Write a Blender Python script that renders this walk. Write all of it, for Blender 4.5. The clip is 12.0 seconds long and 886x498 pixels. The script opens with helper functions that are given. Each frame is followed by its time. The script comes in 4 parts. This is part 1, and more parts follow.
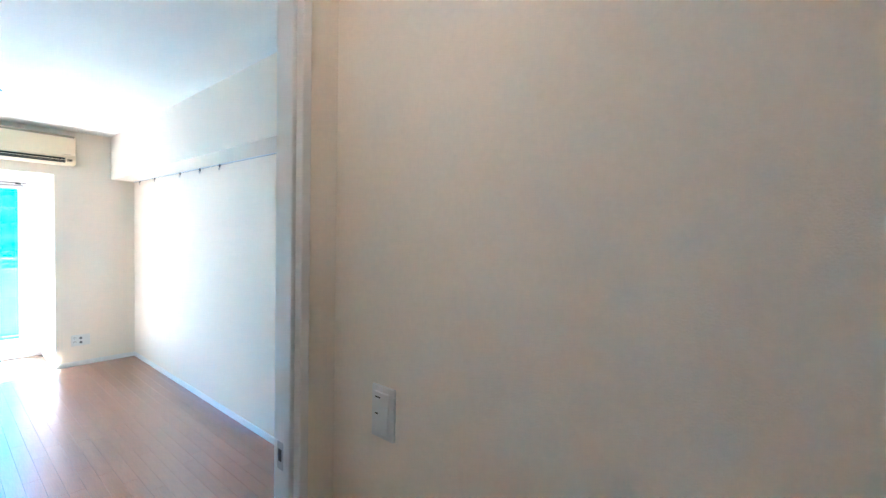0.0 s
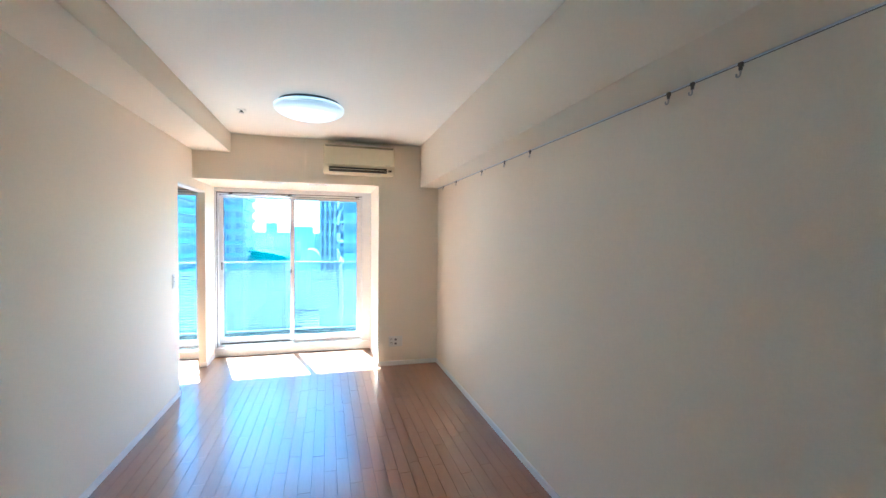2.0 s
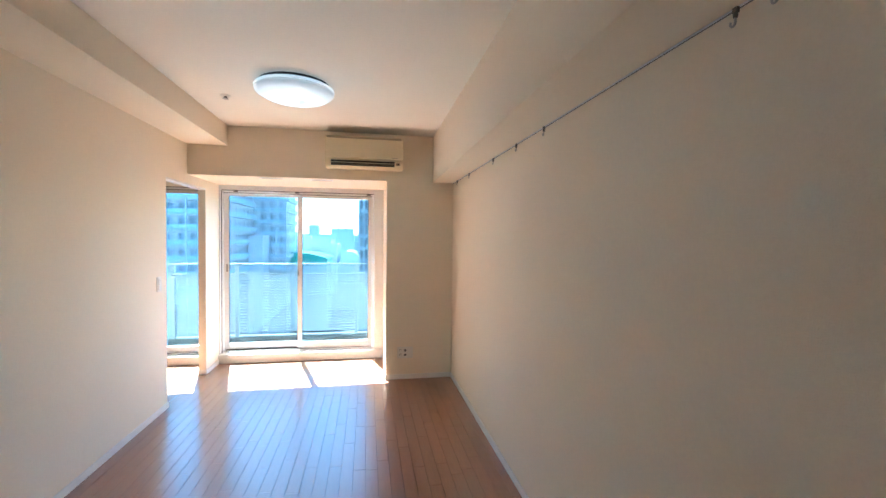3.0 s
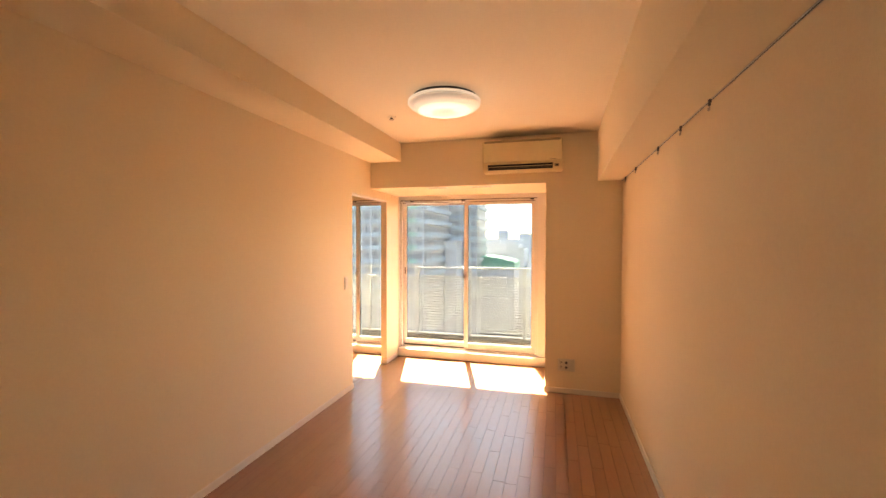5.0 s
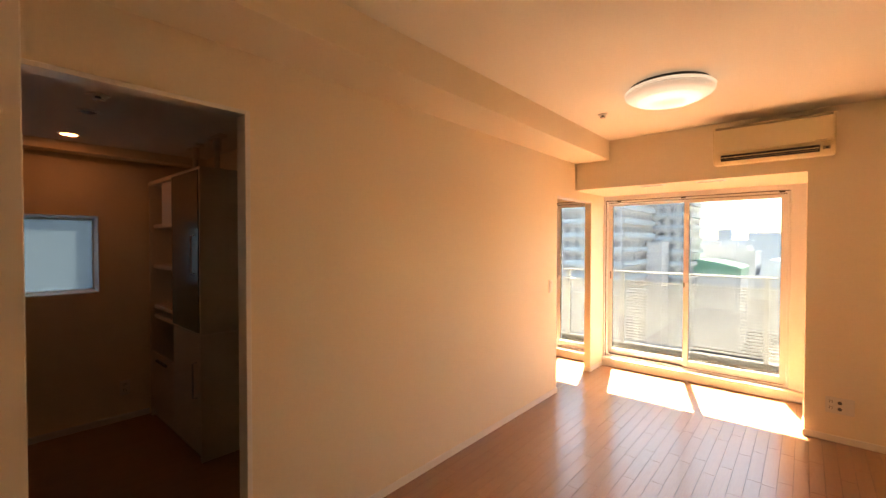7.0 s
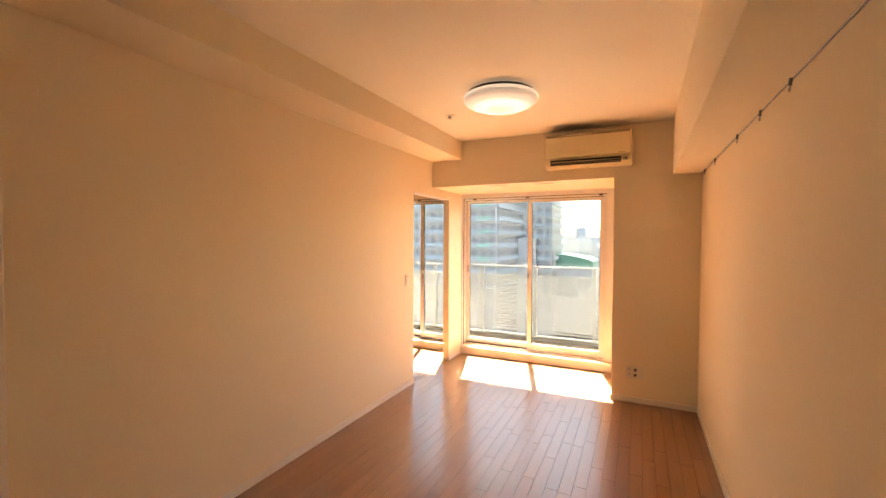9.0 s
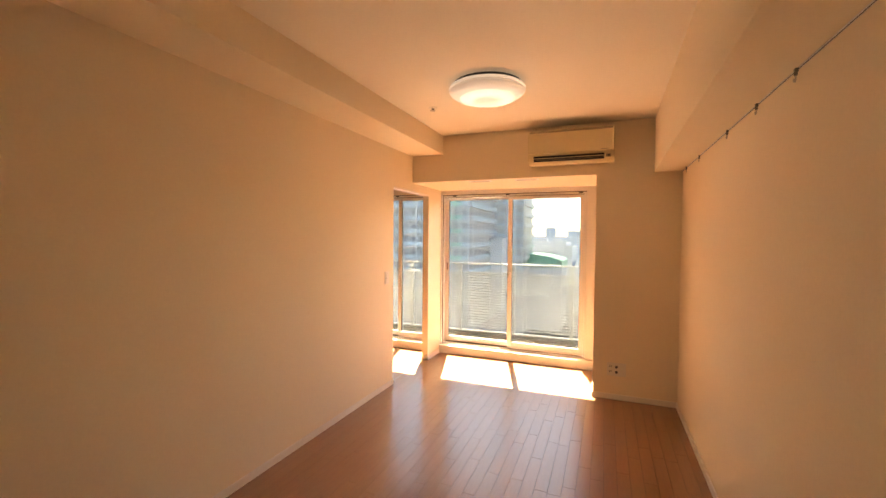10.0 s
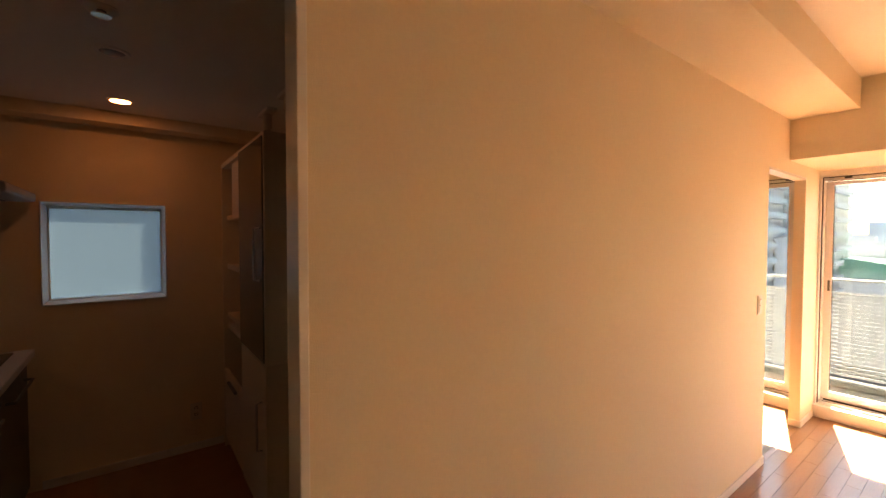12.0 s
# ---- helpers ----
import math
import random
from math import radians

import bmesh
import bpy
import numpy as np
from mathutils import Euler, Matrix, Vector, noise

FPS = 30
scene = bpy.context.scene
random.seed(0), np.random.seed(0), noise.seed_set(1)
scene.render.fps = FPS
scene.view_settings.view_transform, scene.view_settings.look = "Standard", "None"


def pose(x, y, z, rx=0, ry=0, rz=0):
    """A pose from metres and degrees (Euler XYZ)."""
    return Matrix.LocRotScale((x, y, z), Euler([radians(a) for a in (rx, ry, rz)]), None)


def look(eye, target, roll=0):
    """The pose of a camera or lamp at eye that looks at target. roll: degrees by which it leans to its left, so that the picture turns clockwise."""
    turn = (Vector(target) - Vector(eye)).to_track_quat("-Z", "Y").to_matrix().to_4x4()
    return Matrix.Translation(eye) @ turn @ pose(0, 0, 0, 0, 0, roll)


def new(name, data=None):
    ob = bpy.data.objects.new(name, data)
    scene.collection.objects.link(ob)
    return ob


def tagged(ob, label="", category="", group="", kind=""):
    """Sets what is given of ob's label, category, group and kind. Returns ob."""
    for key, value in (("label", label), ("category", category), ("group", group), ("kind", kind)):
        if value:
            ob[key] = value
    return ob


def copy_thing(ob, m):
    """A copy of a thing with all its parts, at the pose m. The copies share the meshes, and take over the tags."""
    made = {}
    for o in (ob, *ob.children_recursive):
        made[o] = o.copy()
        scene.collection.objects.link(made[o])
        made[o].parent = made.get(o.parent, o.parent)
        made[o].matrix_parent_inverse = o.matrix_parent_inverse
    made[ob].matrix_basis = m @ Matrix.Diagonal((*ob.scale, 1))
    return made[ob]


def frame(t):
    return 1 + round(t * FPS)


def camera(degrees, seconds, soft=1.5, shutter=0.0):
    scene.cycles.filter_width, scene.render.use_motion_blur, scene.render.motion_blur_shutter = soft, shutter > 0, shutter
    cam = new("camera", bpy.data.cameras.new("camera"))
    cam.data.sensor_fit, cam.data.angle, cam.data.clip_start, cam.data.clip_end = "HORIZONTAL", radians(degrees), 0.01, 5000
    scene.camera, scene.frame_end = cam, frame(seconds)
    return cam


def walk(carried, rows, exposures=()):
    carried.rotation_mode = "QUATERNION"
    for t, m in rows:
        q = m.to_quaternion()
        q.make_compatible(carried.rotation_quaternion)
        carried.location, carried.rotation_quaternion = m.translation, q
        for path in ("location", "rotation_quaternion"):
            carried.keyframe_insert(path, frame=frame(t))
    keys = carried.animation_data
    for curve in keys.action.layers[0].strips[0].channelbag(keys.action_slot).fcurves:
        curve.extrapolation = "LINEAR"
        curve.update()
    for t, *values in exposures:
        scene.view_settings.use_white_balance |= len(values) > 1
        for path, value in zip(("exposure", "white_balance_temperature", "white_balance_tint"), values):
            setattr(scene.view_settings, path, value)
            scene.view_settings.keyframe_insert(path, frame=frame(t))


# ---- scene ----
cam = camera(93.9, 12.0)
PATH = [
    (0, (0.305, 0.224, 1.492), (1.862, 1.477, 1.424), 1.2),
    (0.5, (0.382, 0.496, 1.497), (1.627, 2.059, 1.426), 1.1),
    (1, (0.42, 0.812, 1.489), (1.352, 2.58, 1.417), 0.8),
    (1.5, (0.492, 1.106, 1.5), (1.179, 2.983, 1.43), 0.7),
    (2, (0.564, 1.391, 1.481), (1.104, 3.316, 1.418), 0.6),
    (2.5, (0.744, 1.627, 1.461), (1.198, 3.574, 1.398), 0.5),
    (2.7, (0.814, 1.707, 1.466), (1.235, 3.662, 1.406), 0.6),
    (4.3, (1.266, 1.959, 1.466), (1.159, 3.956, 1.418), 0.1),
    (4.5, (1.254, 1.943, 1.465), (1.037, 3.931, 1.42), 0.1),
    (5, (1.211, 1.911, 1.468), (0.687, 3.84, 1.429), 0.1),
    (5.5, (1.166, 1.883, 1.481), (0.329, 3.699, 1.443), -0.0),
    (6, (1.115, 1.843, 1.483), (0.016, 3.514, 1.45), -0.0),
    (6.5, (1.1, 1.814, 1.491), (-0.177, 3.353, 1.455), 0.1),
    (6.7, (1.099, 1.813, 1.492), (-0.221, 3.315, 1.455), 0.1),
    (8.3, (1.258, 1.94, 1.478), (0.147, 3.603, 1.435), 0.0),
    (8.5, (1.29, 1.955, 1.483), (0.25, 3.662, 1.434), 0.1),
    (9, (1.332, 1.97, 1.476), (0.477, 3.777, 1.424), 0.2),
    (9.5, (1.329, 1.974, 1.466), (0.593, 3.833, 1.412), 0.4),
    (10, (1.21, 2.031, 1.449), (0.478, 3.892, 1.394), 0.5),
    (10.5, (0.932, 2.133, 1.458), (0.072, 3.938, 1.399), 0.4),
    (11, (0.653, 2.223, 1.467), (-0.414, 3.913, 1.404), 0.5),
    (11.5, (0.399, 2.288, 1.466), (-0.941, 3.772, 1.415), 0.3),
    (12, (0.165, 2.333, 1.489), (-1.437, 3.529, 1.429), 0.1),
]
# stops, white balance: the clip's camera settles from a bright, blue picture to a warm one
EXPOSURES = [
    (0.0, 6.65, 3600, -16), (0.5, 6.15, 3750, -14), (1.0, 5.75, 3850, -14), (1.5, 5.55, 4050, -13), (2.0, 5.3, 4400, -11), (2.7, 5.05, 4850, -9),
    (3.5, 4.85, 7000, 8), (4.3, 4.72, 13000, 27), (5.5, 4.8, 13000, 27), (6.7, 4.92, 13000, 27), (8.3, 4.9, 13000, 27), (9.0, 4.85, 13000, 27), (10.0, 4.6, 13000, 27), (11.0, 4.6, 13000, 27), (12.0, 4.95, 13000, 26),
]
walk(cam, [(t, look(eye, target, roll)) for t, eye, target, roll in PATH], EXPOSURES)

# ---- world and sun ----
SUN_FROM = Vector((-0.29, 1.0, 1.2)).normalized()
world = bpy.data.worlds.new("sky")
scene.world = world
world.use_nodes = True
wn, wl = world.node_tree.nodes, world.node_tree.links
sky = wn.new("ShaderNodeTexSky")
sky.sky_type, sky.sun_disc = "NISHITA", False
sky.sun_elevation, sky.sun_rotation = math.asin(SUN_FROM.z), math.atan2(SUN_FROM.x, SUN_FROM.y)
sky.air_density, sky.dust_density = 1.0, 0.6
wn["Background"].inputs["Strength"].default_value = 0.11
wl.new(sky.outputs[0], wn["Background"].inputs["Color"])

sun = new("sun", bpy.data.lights.new("sun", "SUN"))
sun.data.energy, sun.data.angle, sun.data.color = 3.6, radians(0.55), (1.0, 0.93, 0.83)
sun.matrix_world = look((0, 40, 50), Vector((0, 40, 50)) - SUN_FROM)
LAMP_GLOW = 0.046
LAMP_EDGE_COLOUR = (0.82, 0.91, 1.0)
LAMP_COLOUR = (0.78, 0.90, 1.0)


# ---- materials ----
def material(name, colour, rough=0.5, metal=0.0, vary=0.06, grain=60.0, blot=1.5, bump=0.0, bump_scale=None, tint=None, spec=0.5, per_piece=0.0, axis=(1, 1, 1)):
    """A painted or plain surface: colour varied at two scales, with fine relief."""
    m = bpy.data.materials.new(name)
    m.use_nodes = True
    n, l = m.node_tree.nodes, m.node_tree.links
    p = n["Principled BSDF"]
    p.inputs["Roughness"].default_value, p.inputs["Metallic"].default_value = rough, metal
    p.inputs["Specular IOR Level"].default_value = spec
    tc, mp = n.new("ShaderNodeTexCoord"), n.new("ShaderNodeMapping")
    mp.inputs["Scale"].default_value = axis
    l.new(tc.outputs["Object"], mp.inputs["Vector"])
    fine, broad = n.new("ShaderNodeTexNoise"), n.new("ShaderNodeTexNoise")
    fine.inputs["Scale"].default_value, broad.inputs["Scale"].default_value = grain, blot
    fine.inputs["Detail"].default_value = 4
    for t in (fine, broad):
        l.new(mp.outputs[0], t.inputs["Vector"])
    add = n.new("ShaderNodeMath")
    l.new(fine.outputs["Fac"], add.inputs[0]), l.new(broad.outputs["Fac"], add.inputs[1])
    last = add
    if per_piece:
        oi, mul, add2 = n.new("ShaderNodeObjectInfo"), n.new("ShaderNodeMath"), n.new("ShaderNodeMath")
        mul.operation, mul.inputs[1].default_value = "MULTIPLY", per_piece
        l.new(oi.outputs["Random"], mul.inputs[0]), l.new(mul.outputs[0], add2.inputs[0]), l.new(add.outputs[0], add2.inputs[1])
        last = add2
    ramp = n.new("ShaderNodeMapRange")
    ramp.inputs["From Min"].default_value, ramp.inputs["From Max"].default_value = 0.6, 1.4 + per_piece
    l.new(last.outputs[0], ramp.inputs["Value"])
    mix = n.new("ShaderNodeMix")
    mix.data_type = "RGBA"
    dark = [c * (1 - vary) for c in colour]
    light = [min(1, c * (1 + vary)) for c in (tint or colour)]
    mix.inputs["A"].default_value, mix.inputs["B"].default_value = (*dark, 1), (*light, 1)
    l.new(ramp.outputs[0], mix.inputs["Factor"]), l.new(mix.outputs["Result"], p.inputs["Base Color"])
    if bump:
        b, t = n.new("ShaderNodeBump"), n.new("ShaderNodeTexNoise")
        t.inputs["Scale"].default_value, t.inputs["Detail"].default_value = bump_scale or grain * 4, 3
        l.new(mp.outputs[0], t.inputs["Vector"])
        b.inputs["Strength"].default_value, b.inputs["Distance"].default_value = bump, 0.002
        l.new(t.outputs["Fac"], b.inputs["Height"]), l.new(b.outputs[0], p.inputs["Normal"])
    return m


def glass_material(name, tint=(1, 1, 1), gloss=1.0):
    m = bpy.data.materials.new(name)
    m.use_nodes = True
    n, l = m.node_tree.nodes, m.node_tree.links
    n.remove(n["Principled BSDF"])
    clear, shine, mix, fr = n.new("ShaderNodeBsdfTransparent"), n.new("ShaderNodeBsdfGlossy"), n.new("ShaderNodeMixShader"), n.new("ShaderNodeFresnel")
    clear.inputs["Color"].default_value = (*tint, 1)
    shine.inputs["Roughness"].default_value = 0.01
    fr.inputs["IOR"].default_value = 1.45
    mul = n.new("ShaderNodeMath")
    mul.operation, mul.inputs[1].default_value = "MULTIPLY", gloss
    l.new(fr.outputs[0], mul.inputs[0]), l.new(mul.outputs[0], mix.inputs["Fac"])
    l.new(clear.outputs[0], mix.inputs[1]), l.new(shine.outputs[0], mix.inputs[2])
    l.new(mix.outputs[0], n["Material Output"].inputs["Surface"])
    return m


def glow_material(name, colour, strength):
    m = bpy.data.materials.new(name)
    m.use_nodes = True
    p = m.node_tree.nodes["Principled BSDF"]
    p.inputs["Base Color"].default_value = (0.85, 0.83, 0.78, 1)
    p.inputs["Emission Color"].default_value, p.inputs["Emission Strength"].default_value = (*colour, 1), strength
    return m


def ring_glow_material(name, colour, strength):
    """Acrylic cover over a ring of lamps: brightest over the ring, fainter in the middle and at the edge."""
    m = glow_material(name, colour, strength)
    n, l = m.node_tree.nodes, m.node_tree.links
    p, tc = n["Principled BSDF"], n.new("ShaderNodeTexCoord")
    flat, length, ramp, mul = n.new("ShaderNodeVectorMath"), n.new("ShaderNodeVectorMath"), n.new("ShaderNodeValToRGB"), n.new("ShaderNodeMath")
    flat.operation, flat.inputs[1].default_value = "MULTIPLY", (4, 4, 0)
    length.operation = "LENGTH"
    e = ramp.color_ramp.elements
    e[0].position, e[0].color = 0.0, (0.42, 0.42, 0.42, 1)
    e[1].position, e[1].color = 1.0, (0.26, 0.26, 0.26, 1)
    for at, v in ((0.25, 0.48), (0.52, 1.0), (0.64, 0.85), (0.85, 0.4)):
        e.new(at).color = (v, v, v, 1)
    ramp.color_ramp.interpolation = "EASE"
    mul.operation, mul.inputs[1].default_value = "MULTIPLY", strength
    l.new(tc.outputs["Object"], flat.inputs[0]), l.new(flat.outputs[0], length.inputs[0]), l.new(length.outputs["Value"], ramp.inputs["Fac"])
    l.new(ramp.outputs["Color"], mul.inputs[0]), l.new(mul.outputs[0], p.inputs["Emission Strength"])
    return m


def wood_floor_material():
    m = bpy.data.materials.new("wood_floor")
    m.use_nodes = True
    n, l = m.node_tree.nodes, m.node_tree.links
    p = n["Principled BSDF"]
    tc, mp, oi = n.new("ShaderNodeTexCoord"), n.new("ShaderNodeMapping"), n.new("ShaderNodeObjectInfo")
    shift, add = n.new("ShaderNodeCombineXYZ"), n.new("ShaderNodeVectorMath")
    big = n.new("ShaderNodeMath")
    big.operation, big.inputs[1].default_value = "MULTIPLY", 37.0
    l.new(oi.outputs["Random"], big.inputs[0]), l.new(big.outputs[0], shift.inputs[0]), l.new(big.outputs[0], shift.inputs[1])
    l.new(tc.outputs["Object"], add.inputs[0]), l.new(shift.outputs[0], add.inputs[1]), l.new(add.outputs[0], mp.inputs["Vector"])
    mp.inputs["Scale"].default_value = (1, 0.07, 1)
    grain, flow = n.new("ShaderNodeTexNoise"), n.new("ShaderNodeTexNoise")
    grain.inputs["Scale"].default_value, grain.inputs["Detail"].default_value, grain.inputs["Distortion"].default_value = 170, 6, 0.6
    flow.inputs["Scale"].default_value, flow.inputs["Detail"].default_value = 14, 3
    for t in (grain, flow):
        l.new(mp.outputs[0], t.inputs["Vector"])
    s1, s2 = n.new("ShaderNodeMath"), n.new("ShaderNodeMath")
    l.new(grain.outputs["Fac"], s1.inputs[0]), l.new(flow.outputs["Fac"], s1.inputs[1])
    half = n.new("ShaderNodeMath")
    half.operation, half.inputs[1].default_value = "MULTIPLY", 0.22
    l.new(oi.outputs["Random"], half.inputs[0])
    l.new(s1.outputs[0], s2.inputs[0]), l.new(half.outputs[0], s2.inputs[1])
    ramp = n.new("ShaderNodeValToRGB")
    mr = n.new("ShaderNodeMapRange")
    mr.inputs["From Min"].default_value, mr.inputs["From Max"].default_value = 0.6, 1.6
    l.new(s2.outputs[0], mr.inputs["Value"]), l.new(mr.outputs[0], ramp.inputs["Fac"])
    ramp.color_ramp.elements[0].color, ramp.color_ramp.elements[1].color = (0.250, 0.108, 0.050, 1), (0.352, 0.166, 0.084, 1)
    l.new(ramp.outputs["Color"], p.inputs["Base Color"])
    p.inputs["Specular IOR Level"].default_value = 0.8
    p.inputs["Coat Weight"].default_value, p.inputs["Coat Roughness"].default_value, p.inputs["Coat IOR"].default_value = 1.0, 0.2, 1.5
    rr = n.new("ShaderNodeMapRange")
    rr.inputs["To Min"].default_value, rr.inputs["To Max"].default_value = 0.26, 0.36
    l.new(flow.outputs["Fac"], rr.inputs["Value"]), l.new(rr.outputs[0], p.inputs["Roughness"])
    b = n.new("ShaderNodeBump")
    b.inputs["Strength"].default_value, b.inputs["Distance"].default_value = 0.06, 0.001
    l.new(grain.outputs["Fac"], b.inputs["Height"]), l.new(b.outputs[0], p.inputs["Normal"])
    return m


WALLPAPER = material("wallpaper", (0.90, 0.805, 0.655), 0.85, vary=0.03, grain=90, blot=0.7, bump=0.6, bump_scale=300, spec=0.2)
CEILPAPER = material("ceiling_paper", (0.90, 0.85, 0.76), 0.6, vary=0.03, grain=70, blot=0.6, bump=0.2, bump_scale=380, spec=0.3)
SKIRTING = material("white_skirting", (0.86, 0.83, 0.78), 0.35, vary=0.03, grain=40, blot=2)
TRIM = material("white_trim", (0.80, 0.81, 0.82), 0.4, vary=0.03, grain=40, blot=2)
LACQUER = material("white_lacquer", (0.80, 0.76, 0.69), 0.3, vary=0.02, grain=40, blot=2)
WOOD_FLOOR = wood_floor_material()
SEAM = material("floor_seam", (0.13, 0.065, 0.035), 0.9, vary=0.2)
ALU = material("champagne_aluminium", (0.76, 0.78, 0.80), 0.4, metal=0.1, vary=0.04, grain=50)
ALU_MID = material("grey_metal_strip", (0.30, 0.24, 0.19), 0.5, metal=0.4, vary=0.1)
ALU_DARK = material("dark_gasket", (0.035, 0.032, 0.03), 0.6, vary=0.2)
# dark tint put in to dim the bright outside; direct sun passes untinted
GLASS = glass_material("window_glass", (0.335, 0.395, 0.432))
GLASS_FAR = material("far_glass", (0.220, 0.268, 0.300), 0.3, vary=0.25, grain=1, blot=0.2)
AC_PLASTIC = material("aged_plastic", (0.76, 0.66, 0.44), 0.42, vary=0.03, grain=30, blot=3)
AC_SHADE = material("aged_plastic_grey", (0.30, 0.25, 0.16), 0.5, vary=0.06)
BLACK = material("black_gap", (0.012, 0.011, 0.01), 0.7, vary=0.2)
PLASTIC = material("white_plastic", (0.82, 0.79, 0.72), 0.35, vary=0.02, grain=40)
STEEL = material("brushed_steel", (0.50, 0.48, 0.45), 0.28, metal=1.0, vary=0.08, grain=200)
DARK_STEEL = material("dark_steel", (0.16, 0.155, 0.15), 0.35, metal=0.9, vary=0.1, grain=200)
LAMP_WHITE = material("lamp_acrylic", (0.85, 0.83, 0.78), 0.35, vary=0.01)
LAMP_ON = ring_glow_material("lamp_diffuser_lit", LAMP_COLOUR, LAMP_GLOW)
LAMP_RIM = glow_material("lamp_rim_lit", LAMP_EDGE_COLOUR, 0.02)
# glow of the added corridor fill, not a known lamp
CORRIDOR_FILL = glow_material("corridor_fill_glow", (1.0, 0.54, 0.32), 0.27)
DOWNLIGHT_ON = glow_material("downlight_lit", (1.0, 0.40, 0.19), 1.0)
CABINET = material("cream_melamine", (0.74, 0.67, 0.56), 0.45, vary=0.04, grain=50)
GREY_GLASS = material("smoked_glass_door", (0.11, 0.13, 0.11), 0.15, vary=0.1)
COUNTER_DARK = material("dark_cabinet_front", (0.09, 0.075, 0.06), 0.35, vary=0.15)
WORKTOP = material("pale_worktop", (0.62, 0.60, 0.55), 0.3, vary=0.05, grain=120)
HOOD_METAL = material("grey_painted_hood", (0.38, 0.38, 0.37), 0.35, metal=0.4, vary=0.05)
CONCRETE = material("balcony_concrete", (0.35, 0.335, 0.31), 0.85, vary=0.2, grain=30, blot=1.2, bump=0.4, bump_scale=150)
RAIL_WHITE = material("white_coated_rail", (0.713, 0.713, 0.701), 0.4, vary=0.03, grain=30)
RAIL_GREY = material("grey_coated_rail", (0.34, 0.34, 0.335), 0.45, vary=0.04, grain=30)
OUT_WALL = material("outside_wall", (0.5, 0.49, 0.46), 0.85, vary=0.08, grain=20, bump=0.3)


def frosted_material():
    m = bpy.data.materials.new("frosted_glass")
    m.use_nodes = True
    n, l = m.node_tree.nodes, m.node_tree.links
    n.remove(n["Principled BSDF"])
    tl, gl, mix, noi, bmp = n.new("ShaderNodeBsdfTranslucent"), n.new("ShaderNodeBsdfGlossy"), n.new("ShaderNodeMixShader"), n.new("ShaderNodeTexVoronoi"), n.new("ShaderNodeBump")
    tl.inputs["Color"].default_value = (0.105, 0.155, 0.19, 1)
    gl.inputs["Roughness"].default_value = 0.35
    noi.inputs["Scale"].default_value = 220
    tc = n.new("ShaderNodeTexCoord")
    l.new(tc.outputs["Object"], noi.inputs["Vector"])
    bmp.inputs["Strength"].default_value, bmp.inputs["Distance"].default_value = 0.3, 0.001
    l.new(noi.outputs["Distance"], bmp.inputs["Height"]), l.new(bmp.outputs[0], gl.inputs["Normal"])
    mix.inputs["Fac"].default_value = 0.06
    l.new(tl.outputs[0], mix.inputs[1]), l.new(gl.outputs[0], mix.inputs[2]), l.new(mix.outputs[0], n["Material Output"].inputs["Surface"])
    return m


FROST = frosted_material()


# ---- building helpers ----
def add_box(bm, x0, x1, y0, y1, z0, z1, bevel=0.0, seg=2):
    got = bmesh.ops.create_cube(bm, size=1.0, matrix=Matrix.Translation(((x0 + x1) / 2, (y0 + y1) / 2, (z0 + z1) / 2)) @ Matrix.Diagonal((x1 - x0, y1 - y0, z1 - z0, 1)))
    if bevel:
        edges = list({e for v in got["verts"] for e in v.link_edges})
        bmesh.ops.bevel(bm, geom=edges, offset=bevel, segments=seg, profile=0.5, affect="EDGES")


def boxes(*dims, bevel=0.0, seg=2):
    bm = bmesh.new()
    for d in dims:
        add_box(bm, *d, bevel=bevel, seg=seg)
    return bm


def lathe(profile, steps=40, centre=(0, 0, 0)):
    """A turned shape from (radius, height) pairs round the z axis."""
    bm = bmesh.new()
    cx, cy, cz = centre
    rings = []
    for r, z in profile:
        if r < 1e-6:
            rings.append([bm.verts.new((cx, cy, cz + z))])
        else:
            rings.append([bm.verts.new((cx + r * math.cos(2 * math.pi * k / steps), cy + r * math.sin(2 * math.pi * k / steps), cz + z)) for k in range(steps)])
    for a, b in zip(rings, rings[1:]):
        for k in range(steps):
            j = (k + 1) % steps
            loop = [a[k % len(a)], a[j % len(a)], b[j % len(b)], b[k % len(b)]]
            loop = [v for i, v in enumerate(loop) if v not in loop[:i]]
            if len(loop) > 2:
                bm.faces.new(loop)
    bmesh.ops.recalc_face_normals(bm, faces=bm.faces)
    return bm


def tube(points, radius, steps=10):
    """A round bar that follows the points."""
    bm = bmesh.new()
    pts = [Vector(p) for p in points]
    rings = []
    for i, p in enumerate(pts):
        way = (pts[min(i + 1, len(pts) - 1)] - pts[max(i - 1, 0)]).normalized()
        side = way.orthogonal().normalized() if i == 0 else (last - way * last.dot(way)).normalized()
        last = side
        up = way.cross(side)
        rings.append([bm.verts.new(p + radius * (math.cos(2 * math.pi * k / steps) * side + math.sin(2 * math.pi * k / steps) * up)) for k in range(steps)])
    for a, b in zip(rings, rings[1:]):
        for k in range(steps):
            bm.faces.new((a[k], a[(k + 1) % steps], b[(k + 1) % steps], b[k]))
    bm.faces.new(rings[0][::-1]), bm.faces.new(rings[-1])
    bmesh.ops.recalc_face_normals(bm, faces=bm.faces)
    return bm


def mesh_of(name, bm, mat, smooth=False):
    me = bpy.data.meshes.new(name)
    bm.to_mesh(me)
    bm.free()
    me.materials.append(mat)
    if smooth:
        for f in me.polygons:
            f.use_smooth = True
        me.set_sharp_from_angle(angle=radians(35))
    return me


